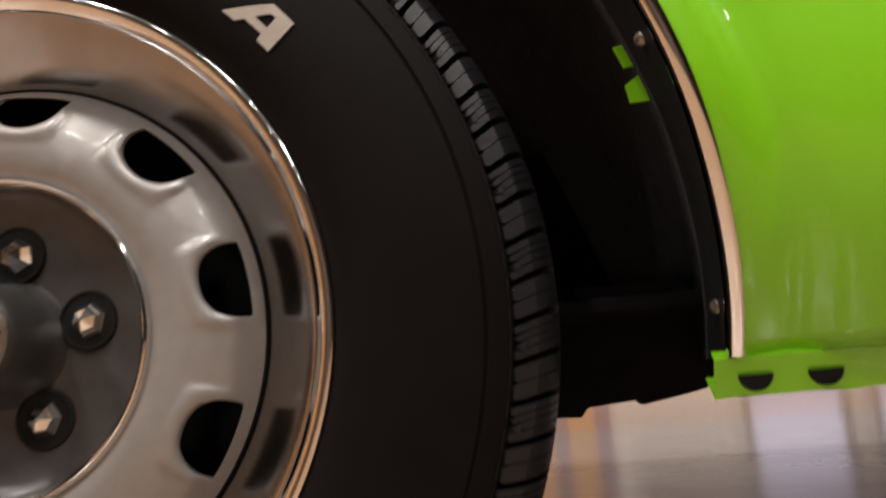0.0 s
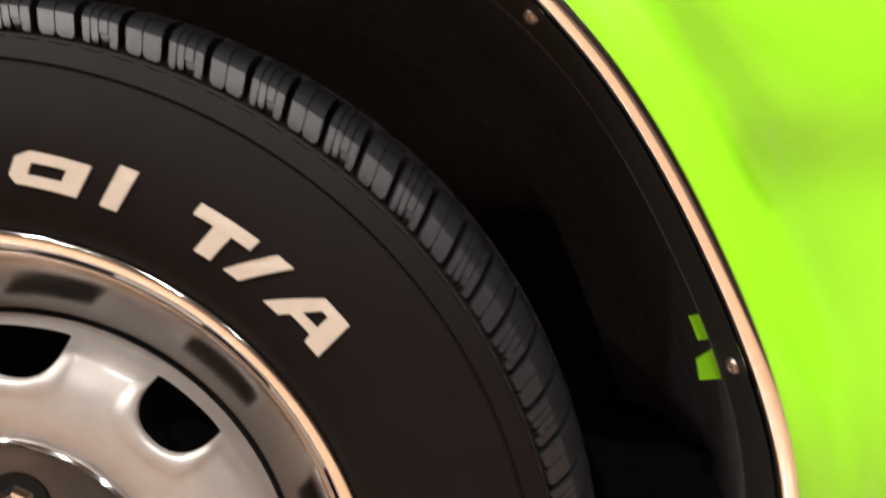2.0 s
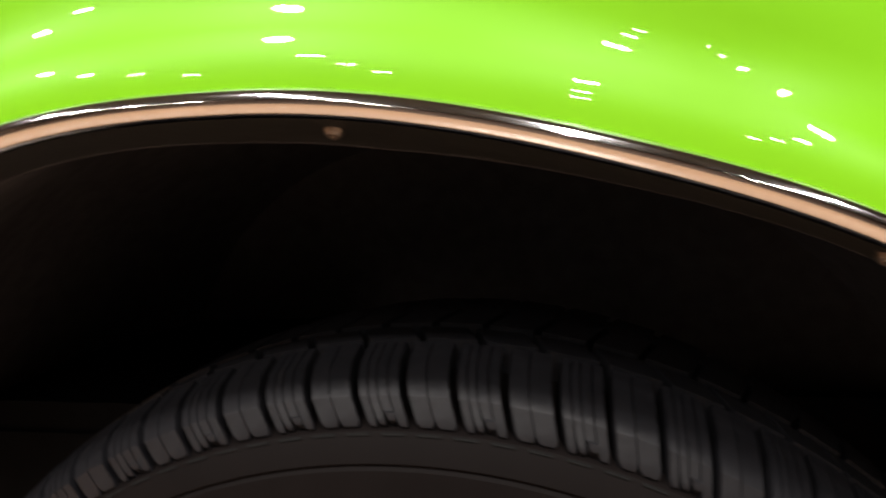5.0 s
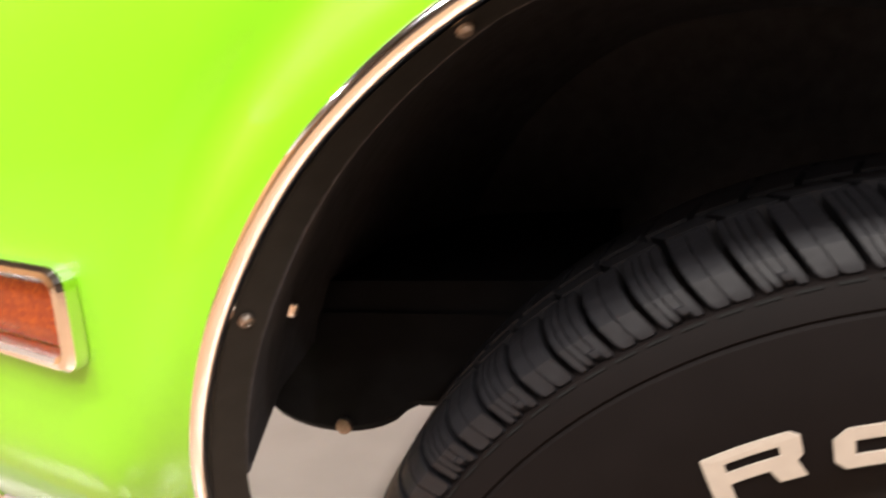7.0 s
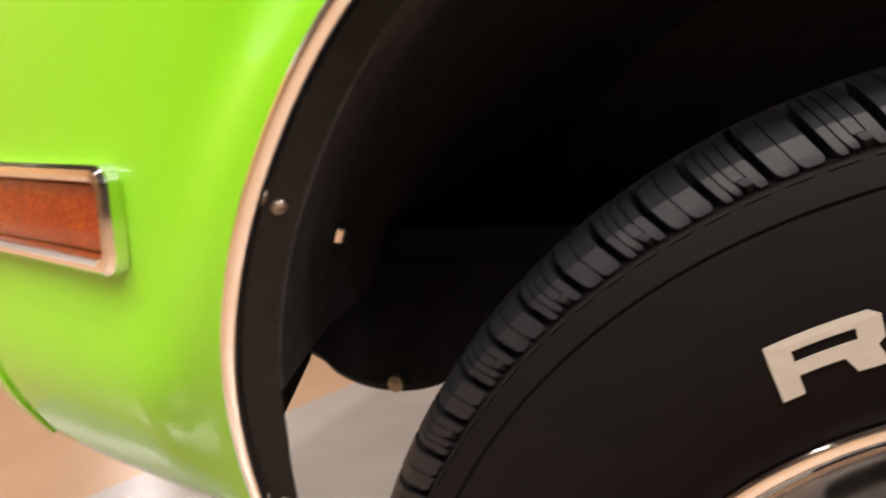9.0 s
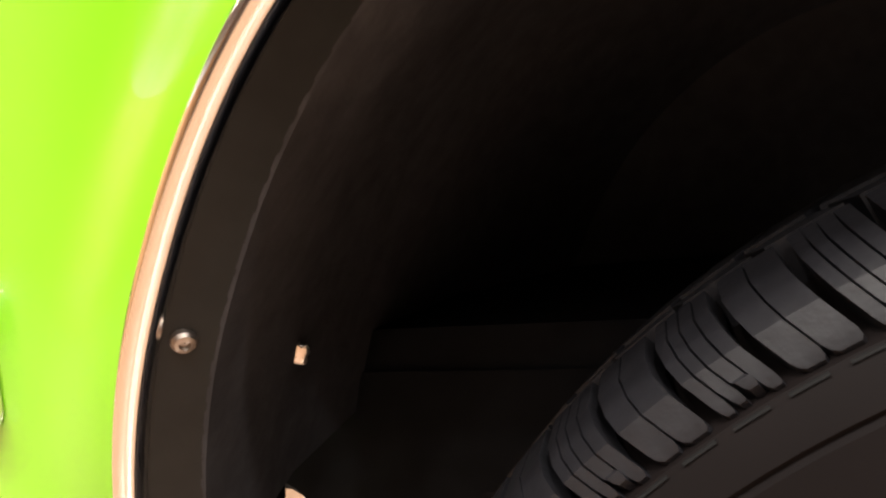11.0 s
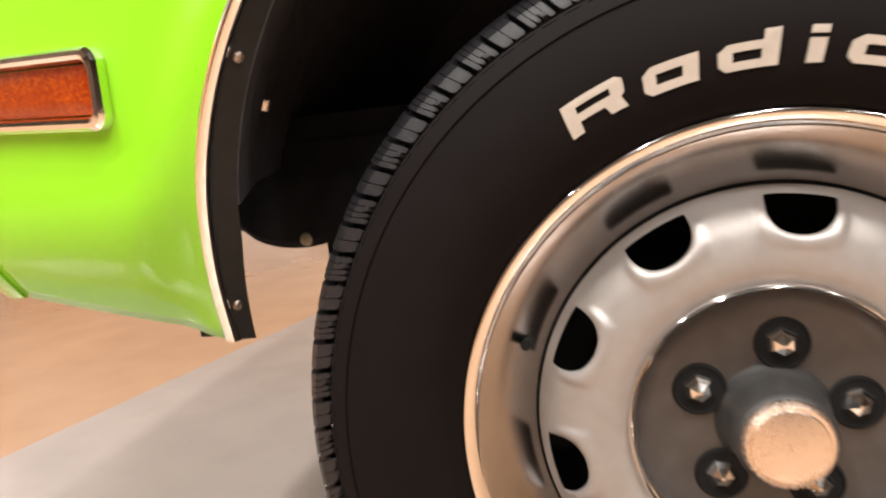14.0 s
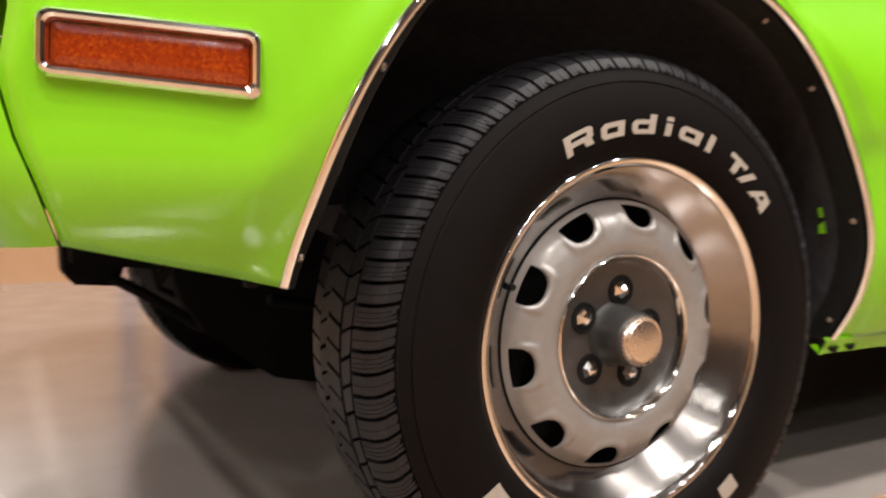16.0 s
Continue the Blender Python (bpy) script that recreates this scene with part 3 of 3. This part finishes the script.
def arch_strip(name, profile, mat, a0=ARCH_END, a1=ARCH_FRONT, n=150, soft=40):
    """Sweep (grow, deep) points along the arch."""
    rows = [[arch(a0 + (a1 - a0) * k / n, g, d) for g, d in profile] for k in range(n + 1)]
    v, f = grid(rows)
    return mesh_of(name, v, f, mat, soft)


part("arch_moulding", arch_strip("arch_moulding", [(0.0062, 0.006)] + [(0.0062 * math.cos(radians(q)), -0.0072 * math.sin(radians(q)) + 0.001) for q in range(0, 181, 18)] + [(-0.0058, 0.004)], CHROME), car, "bright chrome wheel-arch moulding")
FLANGE_RUN = [(-9, 0.0, 0.028), (45, -0.002, 0.028), (90, -0.008, 0.026), (116, -0.003, 0.014), (139, -0.008, 0.008), (157, -0.010, 0.009), (169.5, -0.006, 0.006)]


def flange_point(a, reach, lift=0.0):
    g, d = lerp_table(FLANGE_RUN, a)
    return arch(a, -0.0055 + g * reach - lift, 0.003 + d * reach)


rows = [[flange_point(ARCH_END + (ARCH_FRONT - ARCH_END) * k / 150, q) for q in (0.0, 0.3, 0.7, 1.2, 1.65)] for k in range(151)]
part("arch_flange", mesh_of("arch_flange", *grid(rows), FLANGE, 40), car, "black rolled arch flange")
rows = []
for k in range(121):
    a = ARCH_END + (153 - ARCH_END) * k / 120
    base = [Vector(flange_point(a, 1.6)), Vector(flange_point(a, 1.75))]
    rows.append([tuple(p) for p in base] + [arch(a, 0.006, 0.11), arch(a, 0.020, 0.20), arch(a, 0.02, 0.34), arch(a, -0.03, 0.48), arch(a, -0.20, 0.52), arch(a, -0.41, 0.52)])
part("wheel_well", mesh_of("wheel_well", *grid(rows), UNDERCOAT, 40), car, "black undercoated wheel well")

screw_verts = lathe([(0.0046, 0.002), (0.0044, -0.0008), (0.0035, -0.0021), (0.0020, -0.0024), (0.0015, -0.0010), (0.0003, -0.0010)], 14)
screw = mesh_of("arch_screw", *screw_verts, STEEL, 30)


def place_screw(x, y, z, turn):
    o = part("arch_screw", screw, car, "small rusty moulding screw")
    o.matrix_local = Matrix.Translation((x, y, z)) @ Matrix.Rotation(radians(turn), 4, "Y") @ Matrix.Rotation(radians(55), 4, "X")


for a in (-2.1, 18.6, 46.3, 63.5, 91.8, 117.3, 139.4, 165.0):
    x, y, z = flange_point(a, 0.62, 0.001)
    place_screw(x, y, z, 90 - a)

# side marker lamp
MK = [(-0.6520, 0.0635, 0.6000), (-0.4680, 0.0170, 0.5855), (-0.4675, 0.0170, 0.6470), (-0.6500, 0.0625, 0.6570)]


def marker_point(u, w, out):
    """u along the lamp 0..1, w up 0..1, out towards the viewer."""
    lo = Vector(MK[0]).lerp(Vector(MK[1]), u)
    hi = Vector(MK[3]).lerp(Vector(MK[2]), u)
    p = lo.lerp(hi, w)
    return p + Vector((-0.24, -0.97, 0.0)) * (out + 0.003)


def marker_loop(inset, out, corner=0.012, n=6):
    """Rounded rectangle on the lamp's plane."""
    L, H = 0.189, 0.060
    pts = []
    r = max(0.001, corner - inset * 0.6)
    for cx, cy, a0 in ((L - inset - r, H - inset - r, 0), (inset + r, H - inset - r, 90), (inset + r, inset + r, 180), (L - inset - r, inset + r, 270)):
        for k in range(n):
            a = radians(a0 + 90 * k / (n - 1))
            pts.append(tuple(marker_point((cx + r * math.cos(a)) / L, (cy + r * math.sin(a)) / H, out)))
    return pts


lamp = part("side_marker", mesh_of("side_marker", *grid([marker_loop(-0.0015, -0.004), marker_loop(-0.001, 0.004), marker_loop(0.0015, 0.0075), marker_loop(0.005, 0.0085), marker_loop(0.008, 0.0065), marker_loop(0.0095, 0.0030), marker_loop(0.0105, -0.002)], close_v=True), CHROME, 30), car, "chrome rimmed amber side marker lamp")
lens_v, lens_f = grid([marker_loop(0.0102, -0.004), marker_loop(0.0112, -0.0015), marker_loop(0.016, 0.0003), marker_loop(0.0215, 0.0008)], close_v=True)
lens_f.append(tuple(range(len(lens_v) - 24, len(lens_v))))
part("lens", mesh_of("lens", lens_v, lens_f, AMBER, 40), lamp, "amber ribbed lens")

# rear foot of the fender, with the sill under it
sill_rows = []
for k in range(40):
    x = 0.447 + 0.805 * k / 39
    y = body_y(x, 0.272)
    sill_rows.append([(x, y + 0.012, 0.278), (x, y + 0.006, 0.273), (x, y + 0.008, 0.268), (x, y + 0.018, 0.2500 - 0.002 * (k % 4 == 0)), (x, y + 0.018, 0.2490), (x, y + 0.035, 0.262)])
part("sill", mesh_of("sill", *grid(sill_rows), LIME, 40), car, "lime green pinch-welded sill")
# black half discs paint the dark of two cutouts; the sill itself is whole
notch = mesh_of("notch_shade", *lathe([(0.0003, -0.0012), (0.0100, -0.0012), (0.0104, 0.003)], 14, 0, 0, 180, 360), HOLE, 40)
for x in (0.472, 0.514):
    o = part("notch_shade", notch, car, "black half disc painting the shade of a sill cutout")
    o.matrix_local = Matrix.Translation((x, body_y(x, 0.272) + 0.0095, 0.2620))

def plate_mesh(name, outline, y0, y1, mat):
    """A profile in x and z, carried from y0 to y1."""
    n = len(outline)
    v = [(x, y, z) for y in (y0, y1) for x, z in outline]
    f = [tuple(range(n)), tuple(range(2 * n - 1, n - 1, -1))] + [(i, (i + 1) % n, n + (i + 1) % n, n + i) for i in range(n)]
    return mesh_of(name, v, f, mat, 30)


# body-coloured lug seen through the liner behind the wheel
for line in ([(0.4094, 0.4803), (0.4197, 0.4825), (0.4246, 0.4666), (0.4149, 0.4660)], [(0.4142, 0.4536), (0.4257, 0.4612), (0.4298, 0.4592), (0.4330, 0.4424), (0.4162, 0.4414)]):
    part("liner_tab", plate_mesh("liner_tab", line, 0.066, 0.069, LIME), car, "lime green liner tab")

# front valance, turning in under the bumper
SEAM = [(0, -0.686, 0.612), (1, -0.683, 0.600), (2, -0.669, 0.545), (3, -0.652, 0.50), (4, -0.6335, 0.4485)]
val_rows = []
for k in range(17):
    sx, sz = lerp_table(SEAM, k / 4)
    y = body_y(sx, sz)
    low = k / 16
    val_rows.append([(sx - 0.0015, y + 0.004, sz), (sx - 0.003, y - 0.0005, sz), (sx - 0.030 + 0.010 * low, y + 0.006, sz - 0.001), (sx - 0.062 + 0.024 * low, y + 0.020, sz - 0.002), (sx - 0.088 + 0.036 * low, y + 0.06, sz - 0.004), (sx - 0.105 + 0.04 * low, y + 0.25, sz - 0.006), (sx - 0.115 + 0.045 * low, y + 0.45, sz - 0.009), (sx - 0.12 + 0.05 * low, 0.861, sz - 0.01)])
part("front_valance", mesh_of("front_valance", *grid(val_rows), LIME, 60), car, "lime green front valance panel")

# chrome bumper end
bump_rows = []
for x, y in ((-0.698, 0.112), (-0.708, 0.100), (-0.728, 0.104), (-0.758, 0.132), (-0.793, 0.19), (-0.815, 0.40), (-0.825, 0.861)):
    bump_rows.append([(x + 0.05, y + 0.05, 0.642), (x + 0.010, y + 0.010, 0.640), (x, y, 0.650), (x - 0.004, y - 0.004, 0.675), (x - 0.006, y - 0.006, 0.71), (x - 0.003, y - 0.003, 0.745), (x + 0.004, y + 0.004, 0.768), (x + 0.012, y + 0.012, 0.776), (x + 0.05, y + 0.05, 0.776)])
part("bumper", mesh_of("bumper", *grid(bump_rows), CHROME, 50), car, "chrome front bumper")
part("bumper_bracket", box_mesh("bumper_bracket", (0.03, 0.05, 0.018), (-0.706, 0.116, 0.628), CHROME, 0.004), car, "bright bumper bracket")
# added black filler stands in for the shaded gap between fender and bumper
part("nose_panel", mesh_of("nose_panel", *grid([[(-0.69, 0.125, 0.60), (-0.69, 0.125, 1.0)], [(-0.70, 0.60, 0.60), (-0.70, 0.60, 1.0)], [(-0.69, 1.555, 0.60), (-0.69, 1.555, 1.0)]]), UNDERCOAT, 0), car, "black filler panel for the dark gap behind the bumper")

# dark parts under the nose
UNDER = material("chassis_black", (0.009, 0.009, 0.010), 0.8, 0.0, spec=0.06, grain=0.5, scale=40, bump=0.0006)
shield_rows = []
for k in range(25):
    t = k / 24
    x = -0.49 + 0.24 * t
    dip = 0.026 * max(0.0, 1 - ((x + 0.410) / 0.062) ** 2) ** 0.6
    shield_rows.append([(x, 0.212, 0.56), (x, 0.210, 0.490 - dip), (x, 0.218, 0.482 - dip), (x, 0.27, 0.482 - dip), (x, 0.29, 0.56)])
shield = part("splash_shield", mesh_of("splash_shield", *grid(shield_rows), UNDER, 40), car, "black splash shield under the fender")
# pale steel disc imitates lit floor seen through a hole in the shield
part("bright_hole_disc", mesh_of("bright_hole_disc", *lathe([(0.0070, 0.003), (0.0065, -0.001), (0.0003, -0.0015)], 18, -0.4015, 0.4655), STEEL, 40), shield, "pale disc standing in for a hole with bright floor behind").location = (0, 0.207, 0)


part("valance_brace", plate_mesh("valance_brace", [(-0.580, 0.420), (-0.576, 0.345), (-0.560, 0.328), (-0.490, 0.322), (-0.480, 0.350), (-0.478, 0.420)], 0.80, 0.90, UNDER), car, "black valance brace")
part("frame_rail", plate_mesh("frame_rail", [(-0.57, 0.44), (-0.57, 0.372), (-0.46, 0.360), (-0.36, 0.355), (-0.20, 0.35), (-0.20, 0.44)], 0.72, 0.80, UNDER), car, "black frame rail")
part("cross_member", plate_mesh("cross_member", [(-0.42, 0.400), (-0.395, 0.300), (-0.354, 0.241), (-0.290, 0.190), (-0.224, 0.143), (-0.10, 0.115), (0.10, 0.125), (0.13, 0.42)], 0.74, 1.25, UNDER), car, "black cross member")
for name, line, rad in (("sway_bar", [(-0.50, 0.80, 0.338), (-0.45, 0.79, 0.308), (-0.40, 0.78, 0.276), (-0.354, 0.78, 0.243), (-0.30, 0.80, 0.22)], 0.010), ("brace_rod", [(-0.435, 0.79, 0.365), (-0.420, 0.79, 0.315), (-0.370, 0.79, 0.290)], 0.006), ("tie_rod", [(-0.31, 0.50, 0.327), (-0.25, 0.51, 0.314), (-0.15, 0.52, 0.300)], 0.009)):
    v, f = tube(line, rad)
    part(name, mesh_of(name, v, f, UNDER, 40), car)
part("rear_splash", plate_mesh("rear_splash", [(0.30, 0.243), (0.338, 0.243), (0.352, 0.238), (0.374, 0.237), (0.380, 0.244), (0.420, 0.247), (0.424, 0.243), (0.455, 0.248), (0.475, 0.252), (0.485, 0.34), (0.30, 0.34)], 0.22, 0.25, UNDER), car, "black rear splash panel")
# shelf and apron are added to cover gaps where lit floor would show
part("gap_shelf", box_mesh("gap_shelf", (0.135, 0.32, 0.012), (0.422, 0.302, 0.318), UNDER, 0.003), car)
part("gap_apron", plate_mesh("gap_apron", [(0.12, 0.275), (0.54, 0.275), (0.56, 0.52), (0.12, 0.52)], 0.45, 0.47, UNDER), car, "added black panel closing the bright gap behind the wheel")
# added panel that blocks light coming up into the front of the well
part("light_stop_panel", plate_mesh("light_stop_panel", [(-0.52, 0.545), (-0.20, 0.545), (-0.20, 0.585), (-0.52, 0.585)], 0.215, 0.62, UNDER), car, "added black panel that keeps light out of the wheel well")
v, f = tube([(0.0, 0.20, 0.25), (-0.02, 0.36, 0.235), (-0.05, 0.62, 0.25)], 0.035, 12)
part("control_arm", mesh_of("control_arm", v, f, UNDER, 40), car, "black lower control arm")
part("fender_clip", box_mesh("fender_clip", (0.015, 0.012, 0.008), (-0.457, 0.094, 0.4055), HOLE, 0.002), car, "small black fender clip")
stud = part("bracket_stud", box_mesh("bracket_stud", (0.016, 0.005, 0.011), (0, 0, 0), CAP, 0.002), car, "pale bent metal tab")
stud.matrix_local = Matrix.Translation((-0.3860, 0.108, 0.5960)) @ Matrix.Rotation(radians(24), 4, "Y") @ Matrix.Rotation(radians(28), 4, "Z")
v, f = tube([(-0.455, 0.19, 0.53), (-0.471, 0.19, 0.489), (-0.497, 0.19, 0.447), (-0.53, 0.19, 0.40)], 0.006, 8)
part("drain_hose", mesh_of("drain_hose", v, f, UNDER, 30), car, "thin black hose")
part("floor_pan", box_mesh("floor_pan", (3.3, 1.0, 0.05), (2.10, 0.86, 0.275), UNDER, 0.01), car)
part("engine_bay", box_mesh("engine_bay", (1.1, 0.9, 0.3), (-0.05, 0.98, 0.60), UNDER, 0.03), car)

far = copy_thing(wheel, Matrix.Translation((0, 1.72, 0)) @ Matrix.Rotation(math.pi, 4, "Z"))
tagged(far, "black tyre on the far side of the car, in its shade", "wheel", "wheels of the car")


# ---------------------------------------------------------------- the rest of the car
SPAN = 1.72
GLASS = material("dark_glass", (0.012, 0.014, 0.014), 0.04, 0.0, 0.5, grain=0.2, scale=4)
RED_LENS = material("red_lens", (0.30, 0.008, 0.006), 0.2, 0.0, 0.5, grain=0.3, scale=200)
LAMP_GLASS = material("lamp_glass", (0.62, 0.62, 0.60), 0.12, 0.6, 0.5, grain=0.1, scale=90)


def mirrored(ob, label=""):
    """The same panel on the car's other flank."""
    me = ob.data.copy()
    for v in me.vertices:
        v.co.y = SPAN - v.co.y
    me.flip_normals()
    twin = part(ob.name.split(".")[0], me, car, label)
    for m in ob.modifiers:
        t = twin.modifiers.new("sheet", "SOLIDIFY")
        t.thickness, t.offset = m.thickness, m.offset
    return twin


def sheet(ob, thickness=0.002, offset=-1):
    m = ob.modifiers.new("sheet", "SOLIDIFY")
    m.thickness, m.offset = thickness, offset
    return ob


def flank(x, z):
    return body_y(x, z) + 0.09 * ease((x - 3.1) / 0.85) ** 2


def quarter_mesh():
    rows = []
    edge = [(-6, 3.96, 0.31), (20, 3.96, 0.60), (38, 3.96, 1.0), (90, 2.75, 1.0), (135, 2.24, 1.0), (165, 2.24, 0.55), (187, 2.24, 0.272)]
    for k in range(81):
        a = -6 + 192 * k / 80
        x0, z0 = 2.75 + 0.385 * math.cos(radians(a)), AXLE_Z + 0.385 * math.sin(radians(a))
        bx, bz = lerp_table(edge, a)
        row = []
        for q in (0, 0.04, 0.09, 0.16, 0.25, 0.36, 0.48, 0.6, 0.72, 0.83, 0.92, 1.0):
            x, z = x0 + (bx - x0) * q, z0 + (bz - z0) * q
            row.append((x, flank(x, z) - 0.012 * (1 - ease(q / 0.2)), z))
        rows.append(row)
    return mesh_of("quarter_panel", *grid(rows), LIME, 60)


def door_mesh():
    rows = [[(x, flank(x, z), z) for z in [0.272 + 0.728 * q / 18 for q in range(19)]] for x in [1.254 + 0.982 * k / 12 for k in range(13)]]
    v, f = grid(rows)
    return mesh_of("car_door", v, [tuple(reversed(q)) for q in f], LIME, 60)


door = sheet(part("car_door", door_mesh(), car, "glossy lime green car door"))
grip = part("door_handle", box_mesh("door_handle", (0.16, 0.02, 0.022), (2.08, flank(2.08, 0.80) - 0.006, 0.80), CHROME, 0.006), door, "chrome door handle")
quarter = sheet(part("quarter_panel", quarter_mesh(), car, "glossy lime green rear quarter panel"))
for ob in (fender, door, quarter):
    mirrored(ob)
for name in ("arch_moulding", "arch_flange", "wheel_well", "front_valance", "bumper", "side_marker", "sill"):
    mirrored(bpy.data.objects[name])


def across(name, line, crown, mat, edge, label="", n=14):
    """A panel from flank to flank along a line of (x, z)."""
    rows = []
    for x, z in line:
        y0 = edge(x)
        rows.append([(x, y0 + (SPAN - 2 * y0) * q / n, z + crown * math.sin(math.pi * q / n) ** 0.8) for q in range(n + 1)])
    return sheet(part(name, mesh_of(name, *grid(rows), mat, 50), car, label), 0.003, 1)


across("bonnet", [(-0.70 + 1.95 * k / 20, 0.999 + 0.012 * math.sin(math.pi * k / 20)) for k in range(21)], 0.05, LIME, lambda x: flank(x, 1.0) + 0.002, "lime green bonnet with a soft crown")
across("boot_lid", [(3.42, 1.0), (3.6, 0.999), (3.8, 0.995), (3.93, 0.985), (3.96, 0.96)], 0.02, LIME, lambda x: flank(x, 1.0) + 0.002, "lime green boot lid")
across("tail_panel", [(3.962, 0.958), (3.975, 0.80), (3.965, 0.60), (3.93, 0.42), (3.85, 0.33)], 0.0, LIME, lambda x: flank(3.96, 0.7), "lime green tail panel")
across("windscreen", [(1.245, 1.012), (1.42, 1.12), (1.60, 1.23), (1.76, 1.315)], 0.03, GLASS, lambda x: 0.37 + 0.11 * (x - 1.245) / 0.515, "dark sloping windscreen")
across("car_roof", [(1.765, 1.318), (1.95, 1.345), (2.25, 1.355), (2.50, 1.345), (2.70, 1.318)], 0.03, LIME, lambda x: 0.475, "lime green car roof")
across("rear_window", [(2.705, 1.315), (2.95, 1.22), (3.20, 1.11), (3.42, 1.004)], 0.03, GLASS, lambda x: 0.48 - 0.11 * (x - 2.705) / 0.715, "dark sloping rear window")
for y0, y1 in ((0.37, 0.478), (SPAN - 0.37, SPAN - 0.478)):
    glass = [[(1.27 + 0.49 * q / 5, y0 + (y1 - y0) * q / 5, 1.0 + 0.315 * q / 5), (3.38 - 0.68 * q / 5, y0 + (y1 - y0) * q / 5, 1.0 + 0.315 * q / 5)] for q in range(6)]
    sheet(part("side_window", mesh_of("side_window", *grid(glass), GLASS, 40), car, "dark side window"), 0.004)
    inner = 0.335 if y0 < 1 else SPAN - 0.335
    part("belt_line", mesh_of("belt_line", *grid([[(1.2, inner, 0.998), (1.2, y0, 1.006), (1.2, y0, 0.98)], [(3.46, inner, 0.998), (3.46, y0, 1.006), (3.46, y0, 0.98)]]), LIME, 40), car)
    for line in ([(1.25, y0, 1.0), (1.76, y1, 1.32)], [(3.42, y0, 1.0), (2.70, y1, 1.32)], [(2.36, y0, 1.0), (2.44, y1, 1.32)], [(1.76, y1, 1.32), (2.70, y1, 1.32)]):
        part("roof_pillar", mesh_of("roof_pillar", *tube(line, 0.018, 10), LIME, 40), car)
part("rear_bumper", box_mesh("rear_bumper", (0.07, 1.50, 0.11), (3.99, 0.86, 0.55), CHROME, 0.025, 3), car, "chrome rear bumper")
for y in (0.34, 0.62, SPAN - 0.62, SPAN - 0.34):
    part("tail_lamp", box_mesh("tail_lamp", (0.03, 0.20, 0.09), (3.978, y, 0.76), RED_LENS, 0.012), car, "red tail lamp lens")
lamp_glass = mesh_of("headlamp", *lathe([(0.088, 0.012), (0.086, -0.004), (0.078, -0.006), (0.074, 0.002), (0.05, -0.008), (0.0005, -0.014)], 36), LAMP_GLASS, 40)
for y in (0.35, 0.56, SPAN - 0.56, SPAN - 0.35):
    o = part("headlamp", lamp_glass, car, "round clear headlamp")
    o.matrix_local = Matrix.Translation((-0.716, y, 0.885)) @ Matrix.Rotation(radians(-90), 4, "Z")
slat = box_mesh("grille_slat", (0.012, 0.42, 0.008), (0, 0, 0), CHROME, 0.002)
for k in range(7):
    o = part("grille_slat", slat, car)
    o.matrix_local = Matrix.Translation((-0.712, SPAN / 2, 0.80 + 0.027 * k))

for m in (Matrix.Translation((2.75, 0.03, 0)), Matrix.Translation((2.75, SPAN - 0.03, 0)) @ Matrix.Rotation(math.pi, 4, "Z")):
    back = copy_thing(wheel, m)
    tagged(back, "black tyre under the car's rear quarter", "wheel", "wheels of the car")
